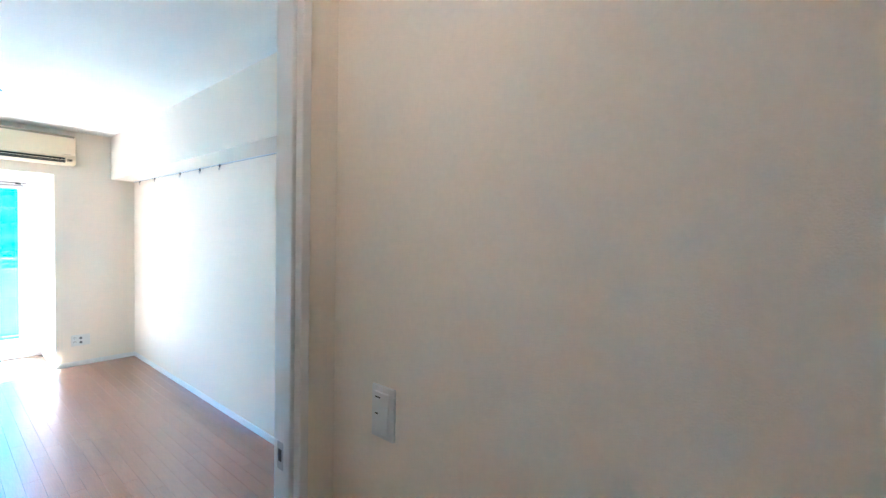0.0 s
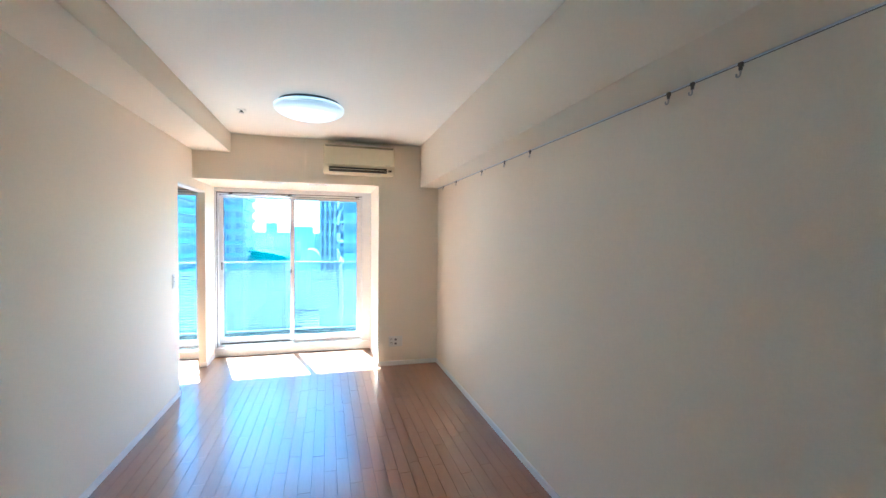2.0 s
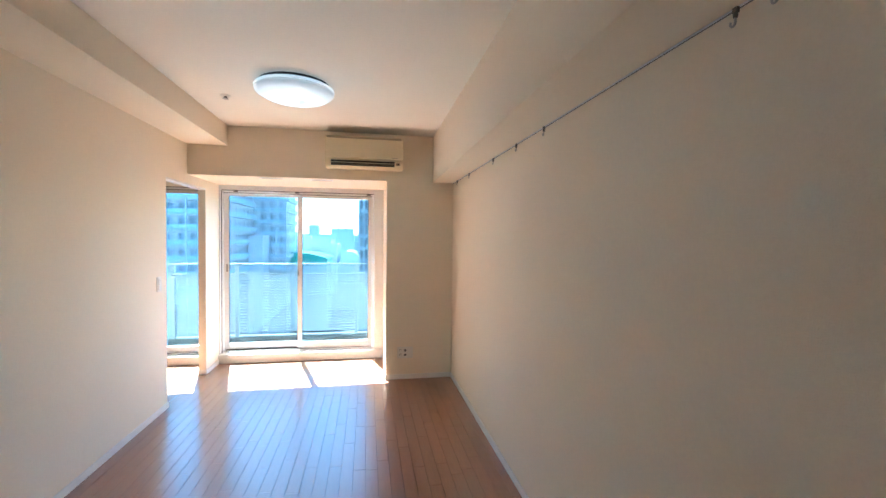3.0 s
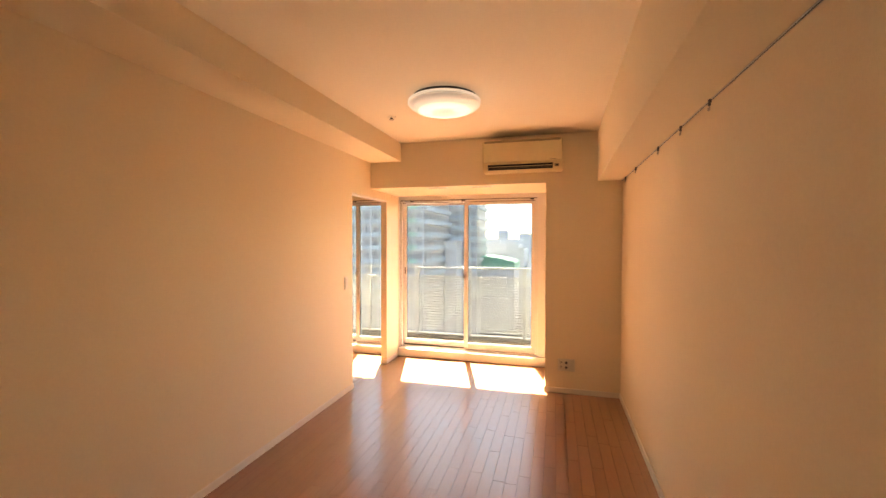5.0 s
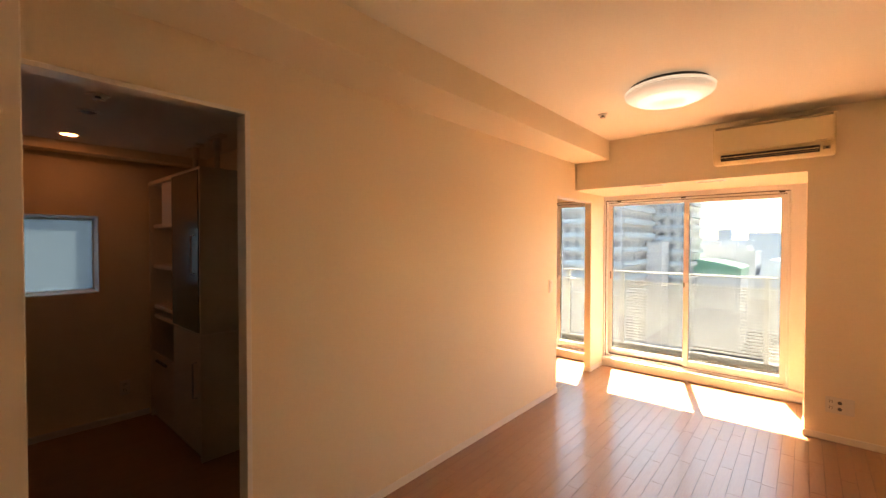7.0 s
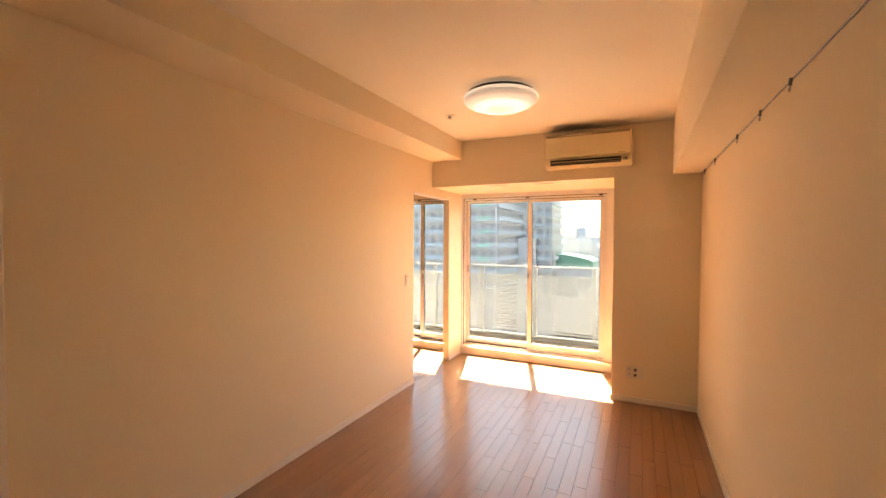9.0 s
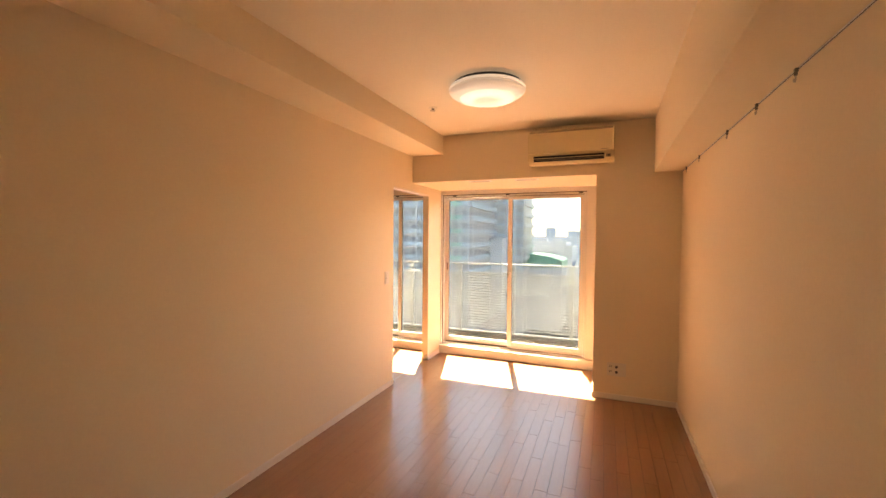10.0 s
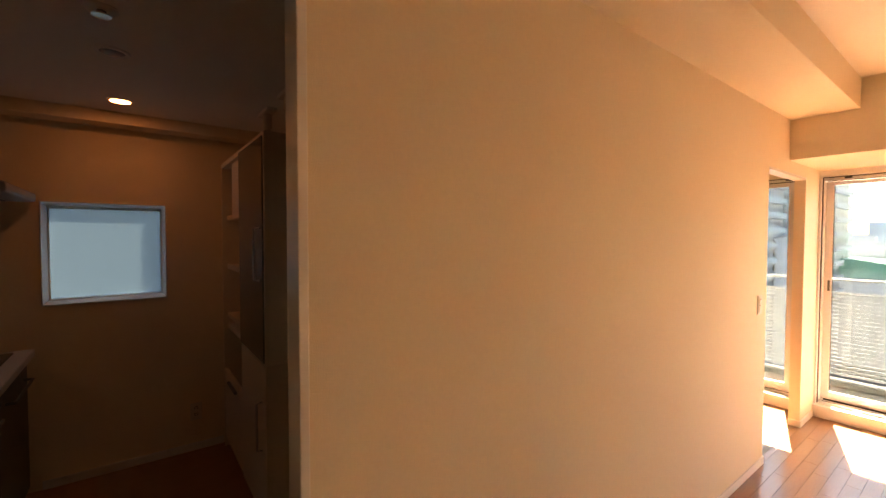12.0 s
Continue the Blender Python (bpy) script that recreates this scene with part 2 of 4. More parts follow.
def part(name, bm, mat, parent, label="", smooth=False):
    ob = new(name, mesh_of(name, bm, mat, smooth))
    ob.parent = parent
    return tagged(ob, label)


def thing(name, at, label, category, group="", kind="", turn=0.0):
    ob = new(name)
    ob.empty_display_size = 0.1
    ob.matrix_world = pose(*at, 0, 0, turn)
    return tagged(ob, label, category, group, kind)


def setting(name, bm, mat, label, category, smooth=False):
    return tagged(new(name, mesh_of(name, bm, mat, smooth)), label, category, kind="structure")


# ---- the rooms ----
XL, XR, YD, YW, YG = -0.727, 1.805, 1.19, 6.05, 6.93   # left and right wall, door wall, beam front, window
H, T = 2.5, 0.07
SOFF_Z, ALC_Z = 2.032, 2.032
OPEN_Y0, OPEN_Y1, OPEN_H = 1.83, 2.615, 2.042      # way to the kitchen
SIDE_Y0, SIDE_Y1, SIDE_H = 5.625, 6.485, 1.942    # way to the next room
DOOR_X0, DOOR_X1, DOOR_H = 0.134, 0.869, 2.2

setting("wall_right", boxes((XR, XR + 0.15, YD - 0.10, 7.05, -0.02, H)), WALLPAPER, "cream papered long wall of the living room", "wall")
setting("wall_left", boxes(
    (XL - T, XL, YD, OPEN_Y0, 0, H), (XL - T, XL, OPEN_Y0, OPEN_Y1, OPEN_H, H), (XL - T, XL, OPEN_Y1, SIDE_Y0, 0, H),
    (XL - T, XL, SIDE_Y0, SIDE_Y1, SIDE_H, H), (XL - T, XL, SIDE_Y1, YG + 0.02, 0, H)), WALLPAPER,
    "cream papered wall with two open ways through it", "wall")
setting("wall_door", boxes(
    (XL - T, DOOR_X0, YD - 0.10, YD, 0, H), (DOOR_X0, DOOR_X1, YD - 0.10, YD, DOOR_H, H), (DOOR_X1, XR, YD - 0.10, YD, 0, H)), WALLPAPER,
    "cream papered wall round the room door", "wall")
setting("wall_column", boxes((1.12, XR, YW, YG + 0.12, 0, H)), WALLPAPER, "cream papered column beside the balcony window", "wall")
setting("wall_window_beam", boxes((XL, 1.12, YW, YG + 0.12, ALC_Z, H)), WALLPAPER, "cream papered beam over the window alcove", "wall")
setting("ceiling", boxes((XL - T, XR + 0.15, YD - 0.10, 7.05, H, H + 0.12)), CEILPAPER, "cream papered flat ceiling with a soft sheen", "ceiling")
beam = boxes((1.59, XR, YD, YW, SOFF_Z, H), bevel=0.003)
for v in beam.verts:   # the boxed beam widens a little towards the door
    if v.co.x < 1.7 and v.co.y < 2:
        v.co.x -= 0.062
setting("soffit_right", beam, WALLPAPER, "cream boxed-in beam along the long wall", "soffit")
setting("soffit_left", boxes((XL, -0.376, YD, YW, 2.309, H), bevel=0.003), WALLPAPER, "cream shallow boxed-in beam along the wall", "soffit")

BB_H, BB_T = 0.05, 0.009
setting("baseboard", boxes(
    (XR - BB_T, XR, YD, YW - BB_T, 0, BB_H), (1.12, XR, YW - BB_T, YW, 0, BB_H), (1.112, 1.12, YW - BB_T, 6.84, 0, BB_H),
    (XL, XL + BB_T, OPEN_Y1 + 0.021, SIDE_Y0, 0, BB_H), (XL - T, XL + BB_T, SIDE_Y0, SIDE_Y0 + BB_T, 0, BB_H),
    (XL - T, XL + BB_T, SIDE_Y1 - BB_T, SIDE_Y1, 0, BB_H), (XL, XL + BB_T, SIDE_Y1, 6.84, 0, BB_H),
    (DOOR_X1 + 0.03, XR - BB_T, YD, YD + BB_T, 0, BB_H), bevel=0.0015, seg=1), SKIRTING, "low white skirting board along the floor", "baseboard")

# corridor behind the camera
setting("corridor_wall_right", boxes((0.95, 1.05, -1.4, YD - 0.10, 0, 2.35)), WALLPAPER, "beige papered corridor wall with a switch", "wall")
setting("corridor_wall_left", boxes((-0.06, 0.04, -1.4, YD - 0.10, 0, 2.35)), WALLPAPER, "beige papered corridor wall", "wall")
setting("corridor_wall_end", boxes((-0.06, 1.05, -1.5, -1.4, 0, 2.35)), WALLPAPER, "beige papered end of the corridor", "wall")
setting("corridor_ceiling", boxes((-0.06, 1.05, -1.5, YD - 0.10, 2.35, 2.45)), CEILPAPER, "cream papered corridor ceiling", "ceiling")
setting("corridor_floor", boxes((-0.06, 1.05, -1.5, YD - 0.10, -0.12, 0)), WOOD_FLOOR, "brown wooden corridor floor", "floor")

# invented lamp, always out of view, added to brighten the corridor wall
cl = thing("corridor_light", (0.42, 0.74, 2.35), "added unseen fill light on the corridor ceiling", "ceiling light")
part("rim", lathe([(0, 0), (0.13, 0), (0.13, -0.03), (0, -0.03)], 40), LAMP_WHITE, cl, smooth=True)
part("cover", lathe([(0.125, -0.03), (0.115, -0.05), (0.07, -0.062), (0, -0.066)], 40), CORRIDOR_FILL, cl, "lit acrylic cover", smooth=True)

# kitchen behind the left wall
KX, KY0, KY1, KZ = -3.15, 1.23, 3.25, 2.23
KW = (1.912, 2.490, 1.095, 1.676)
setting("kitchen_wall_back", boxes(
    (KX - 0.12, KX, KY0, KW[0] - 0.016, 0, KZ), (KX - 0.12, KX, KW[1] + 0.016, KY1, 0, KZ), (KX - 0.12, KX, KW[0] - 0.016, KW[1] + 0.016, 0, KW[2] - 0.016), (KX - 0.12, KX, KW[0] - 0.016, KW[1] + 0.016, KW[3] + 0.016, KZ)),
    WALLPAPER, "papered kitchen wall with a small frosted window", "wall")
setting("kitchen_wall_side", boxes((KX - 0.12, XL - T, KY0 - 0.1, KY0, 0, KZ)), WALLPAPER, "papered wall behind the kitchen counter", "wall")
setting("kitchen_wall_cupboard", boxes((-3.5, XL - T, KY1, KY1 + 0.1, 0, 2.6)), WALLPAPER, "papered wall behind the tall cupboard", "wall")
setting("kitchen_ceiling", boxes((KX - 0.12, XL - T, KY0 - 0.1, KY1, KZ, KZ + 0.1)), CEILPAPER, "low papered kitchen ceiling", "ceiling")
setting("kitchen_beam", boxes((KX, KX + 0.15, KY0, KY1, KZ - 0.07, KZ), bevel=0.003), WALLPAPER, "shallow beam along the kitchen wall", "soffit")
setting("kitchen_floor", boxes((KX - 0.12, XL - T, KY0 - 0.1, KY1, -0.12, 0)), WOOD_FLOOR, "brown wooden kitchen floor in shade", "floor")
setting("kitchen_baseboard", boxes((KX, KX + BB_T, 1.88, 2.83, 0, BB_H)), TRIM, "low skirting board along the kitchen wall", "baseboard")

# next room
NX = -3.4
setting("next_room_wall_far", boxes((NX - 0.1, NX, KY1 + 0.1, YG + 0.12, 0, H)), WALLPAPER, "cream papered far wall of the next room", "wall")
setting("next_room_ceiling", boxes((NX - 0.1, XL - T, KY1 + 0.1, YG + 0.12, H, H + 0.1)), CEILPAPER, "cream papered ceiling of the next room", "ceiling")
W2 = (-1.83, -0.865)
setting("next_room_wall_window", boxes(
    (NX, W2[0], YG - 0.03, YG + 0.12, 0, H), (W2[1], XL - T, YG - 0.03, YG + 0.12, 0, H), (W2[0], W2[1], YG - 0.03, YG + 0.12, 2.0, H)),
    WALLPAPER, "cream papered wall round the next room's window", "wall")
setting("next_room_sill", boxes((NX, XL - T, YG - 0.09, YG - 0.03, 0, 0.10), (W2[0], W2[1], YG - 0.03, YG + 0.12, 0, 0.098), bevel=0.003), TRIM, "white raised sill under the window", "sill")
setting("window_sill", boxes((XL, 1.12, 6.84, YG - 0.03, 0, 0.10), (-0.718, 1.018, YG - 0.03, YG + 0.12, 0, 0.1), bevel=0.003), TRIM, "white raised step under the balcony window", "sill")
setting("window_casing", boxes(
    (XL + 0.0005, -0.712, YG - 0.055, YG + 0.12, 0.1, ALC_Z - 0.001), (1.012, 1.1195, YG - 0.055, YG + 0.12, 0.1, ALC_Z - 0.001), (-0.712, 1.012, YG - 0.055, YG + 0.12, 1.984, ALC_Z - 0.001), bevel=0.002),
    TRIM, "cream wooden casing round the balcony window", "trim")
setting("way_casing", boxes(
    (XL - T - 0.006, XL + 0.007, OPEN_Y1 - 0.004, OPEN_Y1 + 0.019, 0, OPEN_H + 0.015), (XL - T - 0.006, XL + 0.007, OPEN_Y0 - 0.019, OPEN_Y0 + 0.004, 0, OPEN_H + 0.015),
    (XL - T - 0.006, XL + 0.007, OPEN_Y0 + 0.004, OPEN_Y1 - 0.004, OPEN_H - 0.004, OPEN_H + 0.015), bevel=0.003), SKIRTING, "slim cream wooden casing round the kitchen way", "trim")
setting("side_way_lining", boxes(
    (XL - T - 0.003, XL + 0.003, SIDE_Y0, SIDE_Y1, SIDE_H - 0.012, SIDE_H + 0.004)), SKIRTING, "thin white lining over the next room's way", "trim")
setting("floor_threshold", boxes((XL - 0.05, XL - 0.03, SIDE_Y0, SIDE_Y1, -0.004, 0.0015)), ALU_MID, "grey floor groove in the way to the next room", "threshold")

# balcony
setting("balcony_floor", boxes((-6, 5, YG + 0.12, 8.45, -0.25, -0.06)), CONCRETE, "grey concrete balcony floor", "balcony")
setting("balcony_kerb", boxes((-6, 5, 8.14, 8.3, -0.06, 0.0), bevel=0.008), CONCRETE, "grey concrete kerb under the balcony railing", "kerb")
setting("balcony_slab_above", boxes((-6, 5, YG + 0.12, 8.3, 2.81, 3.0)), OUT_WALL, "pale concrete slab over the balcony", "balcony")
setting("outside_wall", boxes((-6, NX - 0.1, YG - 0.03, YG + 0.12, -0.3, 3.0), (XR + 0.15, 5, YG - 0.03, YG + 0.12, -0.3, 3.0), (NX - 0.1, XR + 0.15, YG - 0.03, YG + 0.12, H + 0.12, 2.81)),
        OUT_WALL, "pale outer wall of the flat", "wall")


# ---- windows ----
def sliding_window(name, x0, x1, z0, z1, meet, y, label, inner_right=True):
    win = tagged(new(name), label, "window", kind="structure")
    win.matrix_world = pose(x0, y, z0)
    w, h, m = x1 - x0, z1 - z0, meet - x0
    part("window_frame", boxes((0, 0.011, -0.02, 0.08, 0, h), (w - 0.021, w, -0.02, 0.08, 0, h), (0.011, w - 0.021, -0.02, 0.08, h - 0.03, h), (0.011, w - 0.021, -0.02, 0.08, 0, 0.022), bevel=0.002, seg=1), ALU, win)
    part("track", boxes((0.03, w - 0.03, 0.028, 0.032, 0.022, 0.034), (0.03, w - 0.03, -0.017, -0.013, 0.022, 0.026), (0.03, w - 0.03, -0.0195, -0.010, h - 0.036, h - 0.03)), ALU_DARK, win, "dark sliding track")
    # dark strips laid on the frame to imitate the shaded gap at the casing
    part("painted_gap", boxes((-0.0018, 0.005, -0.0225, -0.0202, 0, h), (0.005, w - 0.005, -0.0225, -0.0202, h - 0.007, h)), ALU_DARK, win, "dark strip painted for the shaded gap round the frame")
    for x in (0.13, m - 0.05, w - 0.09):
        part("stopper", boxes((x, x + 0.045, -0.026, -0.0202, h - 0.022, h - 0.0075), bevel=0.002, seg=1), ALU_DARK, win, "small black sash stopper")
    st, bot = 0.048, 0.072
    for a, b, yy, top in ((0.012, m + st / 2, 0.035 if inner_right else 0.0, 0.028), (m - st / 2, w - 0.022, 0.0 if inner_right else 0.035, 0.036)):
        sash = part("sash", boxes((a, a + st, yy, yy + 0.03, 0.026, h - 0.034), (b - st, b, yy, yy + 0.03, 0.026, h - 0.034),
                                  (a + st, b - st, yy, yy + 0.03, h - 0.034 - top, h - 0.034), (a + st, b - st, yy, yy + 0.03, 0.026, 0.026 + bot), bevel=0.003, seg=1), ALU, win)
        pane = part("pane", boxes((a + st - 0.004, b - st + 0.004, yy + 0.012, yy + 0.018, 0.026 + bot - 0.004, h - 0.034 - top + 0.004)), GLASS, sash, "glass tinted to dim the view out")
        pane.visible_shadow = False
        part("gasket", boxes((a + st, a + st + 0.004, yy + 0.008, yy + 0.024, 0.026 + bot, h - 0.034 - top), (b - st - 0.004, b - st, yy + 0.008, yy + 0.024, 0.026 + bot, h - 0.034 - top)), ALU_DARK, sash, "thin dark rubber")
    lock = part("crescent_lock", boxes((m - 0.016, m + 0.016, -0.018, -0.0005, h * 0.47, h * 0.47 + 0.055), bevel=0.004), ALU, win, "grey crescent lock")
    part("lock_lever", boxes((m - 0.022, m - 0.004, -0.034, -0.018, h * 0.47 + 0.01, h * 0.47 + 0.065), bevel=0.004), DARK_STEEL, lock)
    part("pull_recess", boxes((0.035, 0.05, 0.03 if inner_right else -0.004, 0.0345 if inner_right else -0.0005, h * 0.5, h * 0.5 + 0.09), bevel=0.002, seg=1), DARK_STEEL, win, "dark finger pull")
    return win


sliding_window("window_1", -0.71, 1.01, 0.102, 1.982, 0.142, YG, "closed sliding balcony window with two panes tinted to dim the view")
sliding_window("window_2", W2[0], W2[1], 0.1, 2.0, -1.33, YG, "closed sliding window of the next room")

kw = tagged(new("window_3"), "small fixed frosted window over the kitchen", "window", kind="structure")
kw.matrix_world = pose(KX, 0, 0)
a, b, c, d = KW
bm = bmesh.new()   # splayed white reveal
rings = [[bm.verts.new((x, y, z)) for y, z in ((a - o, c - o), (b + o, c - o), (b + o, d + o), (a - o, d + o))] for x, o in ((-0.12, 0.016), (0.0005, 0.016), (0.008, 0.014), (0.008, 0.010), (-0.075, -0.006), (-0.12, -0.006))]
for p, q in zip(rings, rings[1:]):
    for k in range(4):
        bm.faces.new((p[k], p[(k + 1) % 4], q[(k + 1) % 4], q[k]))
bmesh.ops.recalc_face_normals(bm, faces=bm.faces)
part("window_frame", bm, TRIM, kw)
sash = part("sash", boxes((-0.105, -0.08, a, a + 0.014, c, d), (-0.105, -0.08, b - 0.014, b, c, d), (-0.105, -0.08, a + 0.014, b - 0.014, c, c + 0.014), (-0.105, -0.08, a + 0.014, b - 0.014, d - 0.02, d), bevel=0.002), ALU, kw, "grey aluminium sash")
part("pane", boxes((-0.096, -0.091, a + 0.012, b - 0.012, c + 0.012, d - 0.018)), FROST, sash, "frosted glass")

# ---- the room door, standing open ----
setting("door_frame", boxes(
    (DOOR_X1 - 0.022, DOOR_X1 + 0.002, YD - 0.108, YD + 0.008, 0, DOOR_H + 0.02), (DOOR_X0 - 0.002, DOOR_X0 + 0.022, YD - 0.108, YD + 0.008, 0, DOOR_H + 0.02), (DOOR_X0 + 0.022, DOOR_X1 - 0.022, YD - 0.108, YD + 0.008, DOOR_H - 0.02, DOOR_H + 0.02),
    (DOOR_X1 + 0.002, DOOR_X1 + 0.03, YD, YD + 0.012, 0, DOOR_H + 0.04),
    (DOOR_X1 - 0.034, DOOR_X1 - 0.022, YD - 0.085, YD - 0.055, 0, DOOR_H - 0.02), bevel=0.003), LACQUER, "white lacquered door frame", "trim")
strike = setting("door_strike", boxes((DOOR_X1 - 0.0245, DOOR_X1 - 0.022, 1.15, 1.178, 0.90, 0.97), bevel=0.001, seg=1), STEEL, "steel strike plate in the door frame", "door part")
part("latch_hole", boxes((DOOR_X1 - 0.0255, DOOR_X1 - 0.0246, 1.157, 1.171, 0.922, 0.952)), BLACK, strike, "dark latch hole")
door = tagged(new("door_1"), "white flush room door standing open into the room", "door", kind="structure")
door.matrix_world = pose(DOOR_X0 + 0.022, YD + 0.012, 0.008, 0, 0, 97.3)
part("leaf", boxes((0, 0.689, 0, 0.034, 0, 2.165), bevel=0.003), LACQUER, door)
for side in (-1, 1):
    y = 0.0 if side < 0 else 0.034
    handle = part("handle", tube([(0.63, y + side * 0.002, 0.955), (0.63, y + side * 0.045, 0.955), (0.615, y + side * 0.052, 0.955), (0.54, y + side * 0.052, 0.955), (0.518, y + side * 0.046, 0.955)], 0.009), STEEL, door, "steel lever handle", smooth=True)
    part("escutcheon", boxes((0.61, 0.65, min(y, y + side * 0.004), max(y, y + side * 0.004), 0.89, 1.0), bevel=0.0015, seg=1), STEEL, handle)


# ---- things in the living room ----
def ceiling_light(at):
    lamp = thing("ceiling_light", at, "round white ceiling light with a lit acrylic cover", "ceiling light")
    # base coloured black to paint in the shade between rim and ceiling
    part("base", lathe([(0, 0), (0.232, 0), (0.232, -0.023), (0, -0.023)], 48), BLACK, lamp, "lamp base painted black for the shaded gap", smooth=True)
    part("rim", lathe([(0.19, -0.021), (0.247, -0.021), (0.257, -0.025), (0.262, -0.033), (0.261, -0.044), (0.19, -0.045)], 64), LAMP_RIM, lamp, "white translucent rim", smooth=True)
    part("groove", lathe([(0.19, -0.045), (0.255, -0.045), (0.255, -0.048), (0.19, -0.048)], 64), AC_SHADE, lamp, "thin grey groove", smooth=True)
    part("cover_edge", lathe([(0.19, -0.048), (0.259, -0.048), (0.258, -0.054), (0.247, -0.067), (0.222, -0.082), (0.184, -0.096)], 64), LAMP_ON, lamp, "softly lit acrylic edge", smooth=True)
    part("cover", lathe([(0.184, -0.096), (0.157, -0.102), (0.126, -0.107), (0.063, -0.113), (0, -0.115)], 64), LAMP_ON, lamp, "brightly lit acrylic centre", smooth=True)
    return lamp


ceiling_light((0.432, 4.81, H))


def sprinkler(at, label, r=0.028):
    s = thing("ceiling_sensor", at, label, "ceiling sensor")
    part("plate", lathe([(0, 0), (r * 1.6, 0), (r * 1.6, -0.004), (r, -0.008), (0, -0.008)], 24), PLASTIC, s, smooth=True)
    part("stem", lathe([(r * 0.45, -0.008), (r * 0.4, -0.02), (0, -0.02)], 16), DARK_STEEL, s, smooth=True)
    part("disc", lathe([(0, -0.02), (r * 0.9, -0.021), (r * 0.9, -0.025), (0, -0.027)], 20), STEEL, s, "small metal disc", smooth=True)
    return s


sprinkler((-0.114, 5.146, H), "small steel sprinkler head on the ceiling", 0.023)


def air_conditioner():
    x0, x1, z0, z1, back = 0.527, 1.268, 2.124, 2.425, YW
    ac = thing("air_conditioner", (x0, back, z0), "aged cream wall air conditioner above the window", "air conditioner")
    w, h = x1 - x0, z1 - z0
    bm = bmesh.new()
    side = [(0, 0.008), (-0.075, 0.002), (-0.090, 0.02), (-0.110, 0.075), (-0.120, 0.20), (-0.118, h - 0.012), (-0.108, h), (0, h)]
    ends = [[bm.verts.new((x, y, z)) for y, z in side] for x in (0.0, w)]
    for k in range(len(side)):
        j = (k + 1) % len(side)
        bm.faces.new((ends[0][k], ends[0][j], ends[1][j], ends[1][k]))
    bm.faces.new(ends[0][::-1]), bm.faces.new(ends[1])
    bmesh.ops.recalc_face_normals(bm, faces=bm.faces)
    bmesh.ops.bevel(bm, geom=[e for e in bm.edges if abs(e.verts[0].co.x - e.verts[1].co.x) < 1e-6], offset=0.006, segments=2, affect="EDGES")
    ac.scale.y = 1.6
    part("body", bm, AC_PLASTIC, ac, smooth=True)
    part("front_panel", boxes((0.012, w - 0.012, -0.1255, -0.105, 0.088, h - 0.03), bevel=0.003), AC_PLASTIC, ac)
    # intake and outlet are raised strips; the shade inside them is painted dark
    part("intake_slot", boxes((0.018, w - 0.018, -0.1215, -0.116, h - 0.028, h - 0.010), bevel=0.001, seg=1), AC_SHADE, ac, "grey-brown strip painted for the shaded intake slot")
    outlet = part("air_outlet", boxes((0.055, w - 0.085, -0.112, -0.085, 0.024, 0.07)), BLACK, ac, "dark air outlet")
    part("louver", boxes((0.058, w - 0.088, -0.116, -0.098, 0.046, 0.0515), bevel=0.002, seg=1), AC_PLASTIC, outlet, "narrow cream louver")
    part("louver", boxes((0.058, w - 0.088, -0.1145, -0.094, 0.0325, 0.035), bevel=0.001, seg=1), AC_SHADE, outlet, "narrow grey louver")
    disp = part("display", boxes((w - 0.07, w - 0.03, -0.112, -0.096, 0.036, 0.060), bevel=0.002, seg=1), AC_SHADE, ac, "small grey display")
    part("badge", boxes((w - 0.055, w - 0.04, -0.113, -0.1121, 0.040, 0.052)), BLACK, disp)
    part("brand_mark", boxes((w - 0.11, w - 0.05, -0.1262, -0.1256, 0.098, 0.102)), AC_SHADE, ac, "faint brand mark bar")
    return ac


air_conditioner()


def picture_rail():
    rail = thing("picture_rail", (XR, YD, 2.02), "thin pale aluminium picture rail under the boxed beam", "picture rail")
    part("track", boxes((-0.006, -0.0005, 0.01, YW - YD - 0.002, 0.0035, 0.0115), bevel=0.001, seg=1), ALU, rail)
    part("groove", boxes((-0.0078, -0.0062, 0.01, YW - YD - 0.002, 0.0012, 0.0032)), DARK_STEEL, rail, "dark hook groove")
    return rail


picture_rail()


def hook(y):
    h = thing("picture_hook", (XR - 0.012, y, 2.018), "small steel hook hanging from the picture rail", "hook", "hooks on the picture rail")
    part("runner", boxes((-0.006, 0.004, -0.007, 0.007, -0.006, 0.008), bevel=0.002), DARK_STEEL, h)
    part("swivel", lathe([(0, 0), (0.0045, -0.001), (0.006, -0.006), (0.0045, -0.012), (0, -0.013)], 12, (-0.002, 0, -0.005)), DARK_STEEL, h, smooth=True)
    pts = [(-0.002, 0, -0.017), (-0.002, 0.0, -0.024)] + [(-0.002, 0.007 - 0.007 * math.cos(a), -0.027 - 0.008 * math.sin(a)) for a in [k * math.pi * 1.2 / 8 for k in range(9)]]
    part("hook_wire", tube(pts, 0.0027, 8), STEEL, h, "bent steel hook", smooth=True)
    return h


first = hook(5.79)
for y in (5.31, 4.61, 4.155, 3.765, 2.67, 2.565, 2.39):
    copy_thing(first, pose(XR - 0.012, y, 2.018))


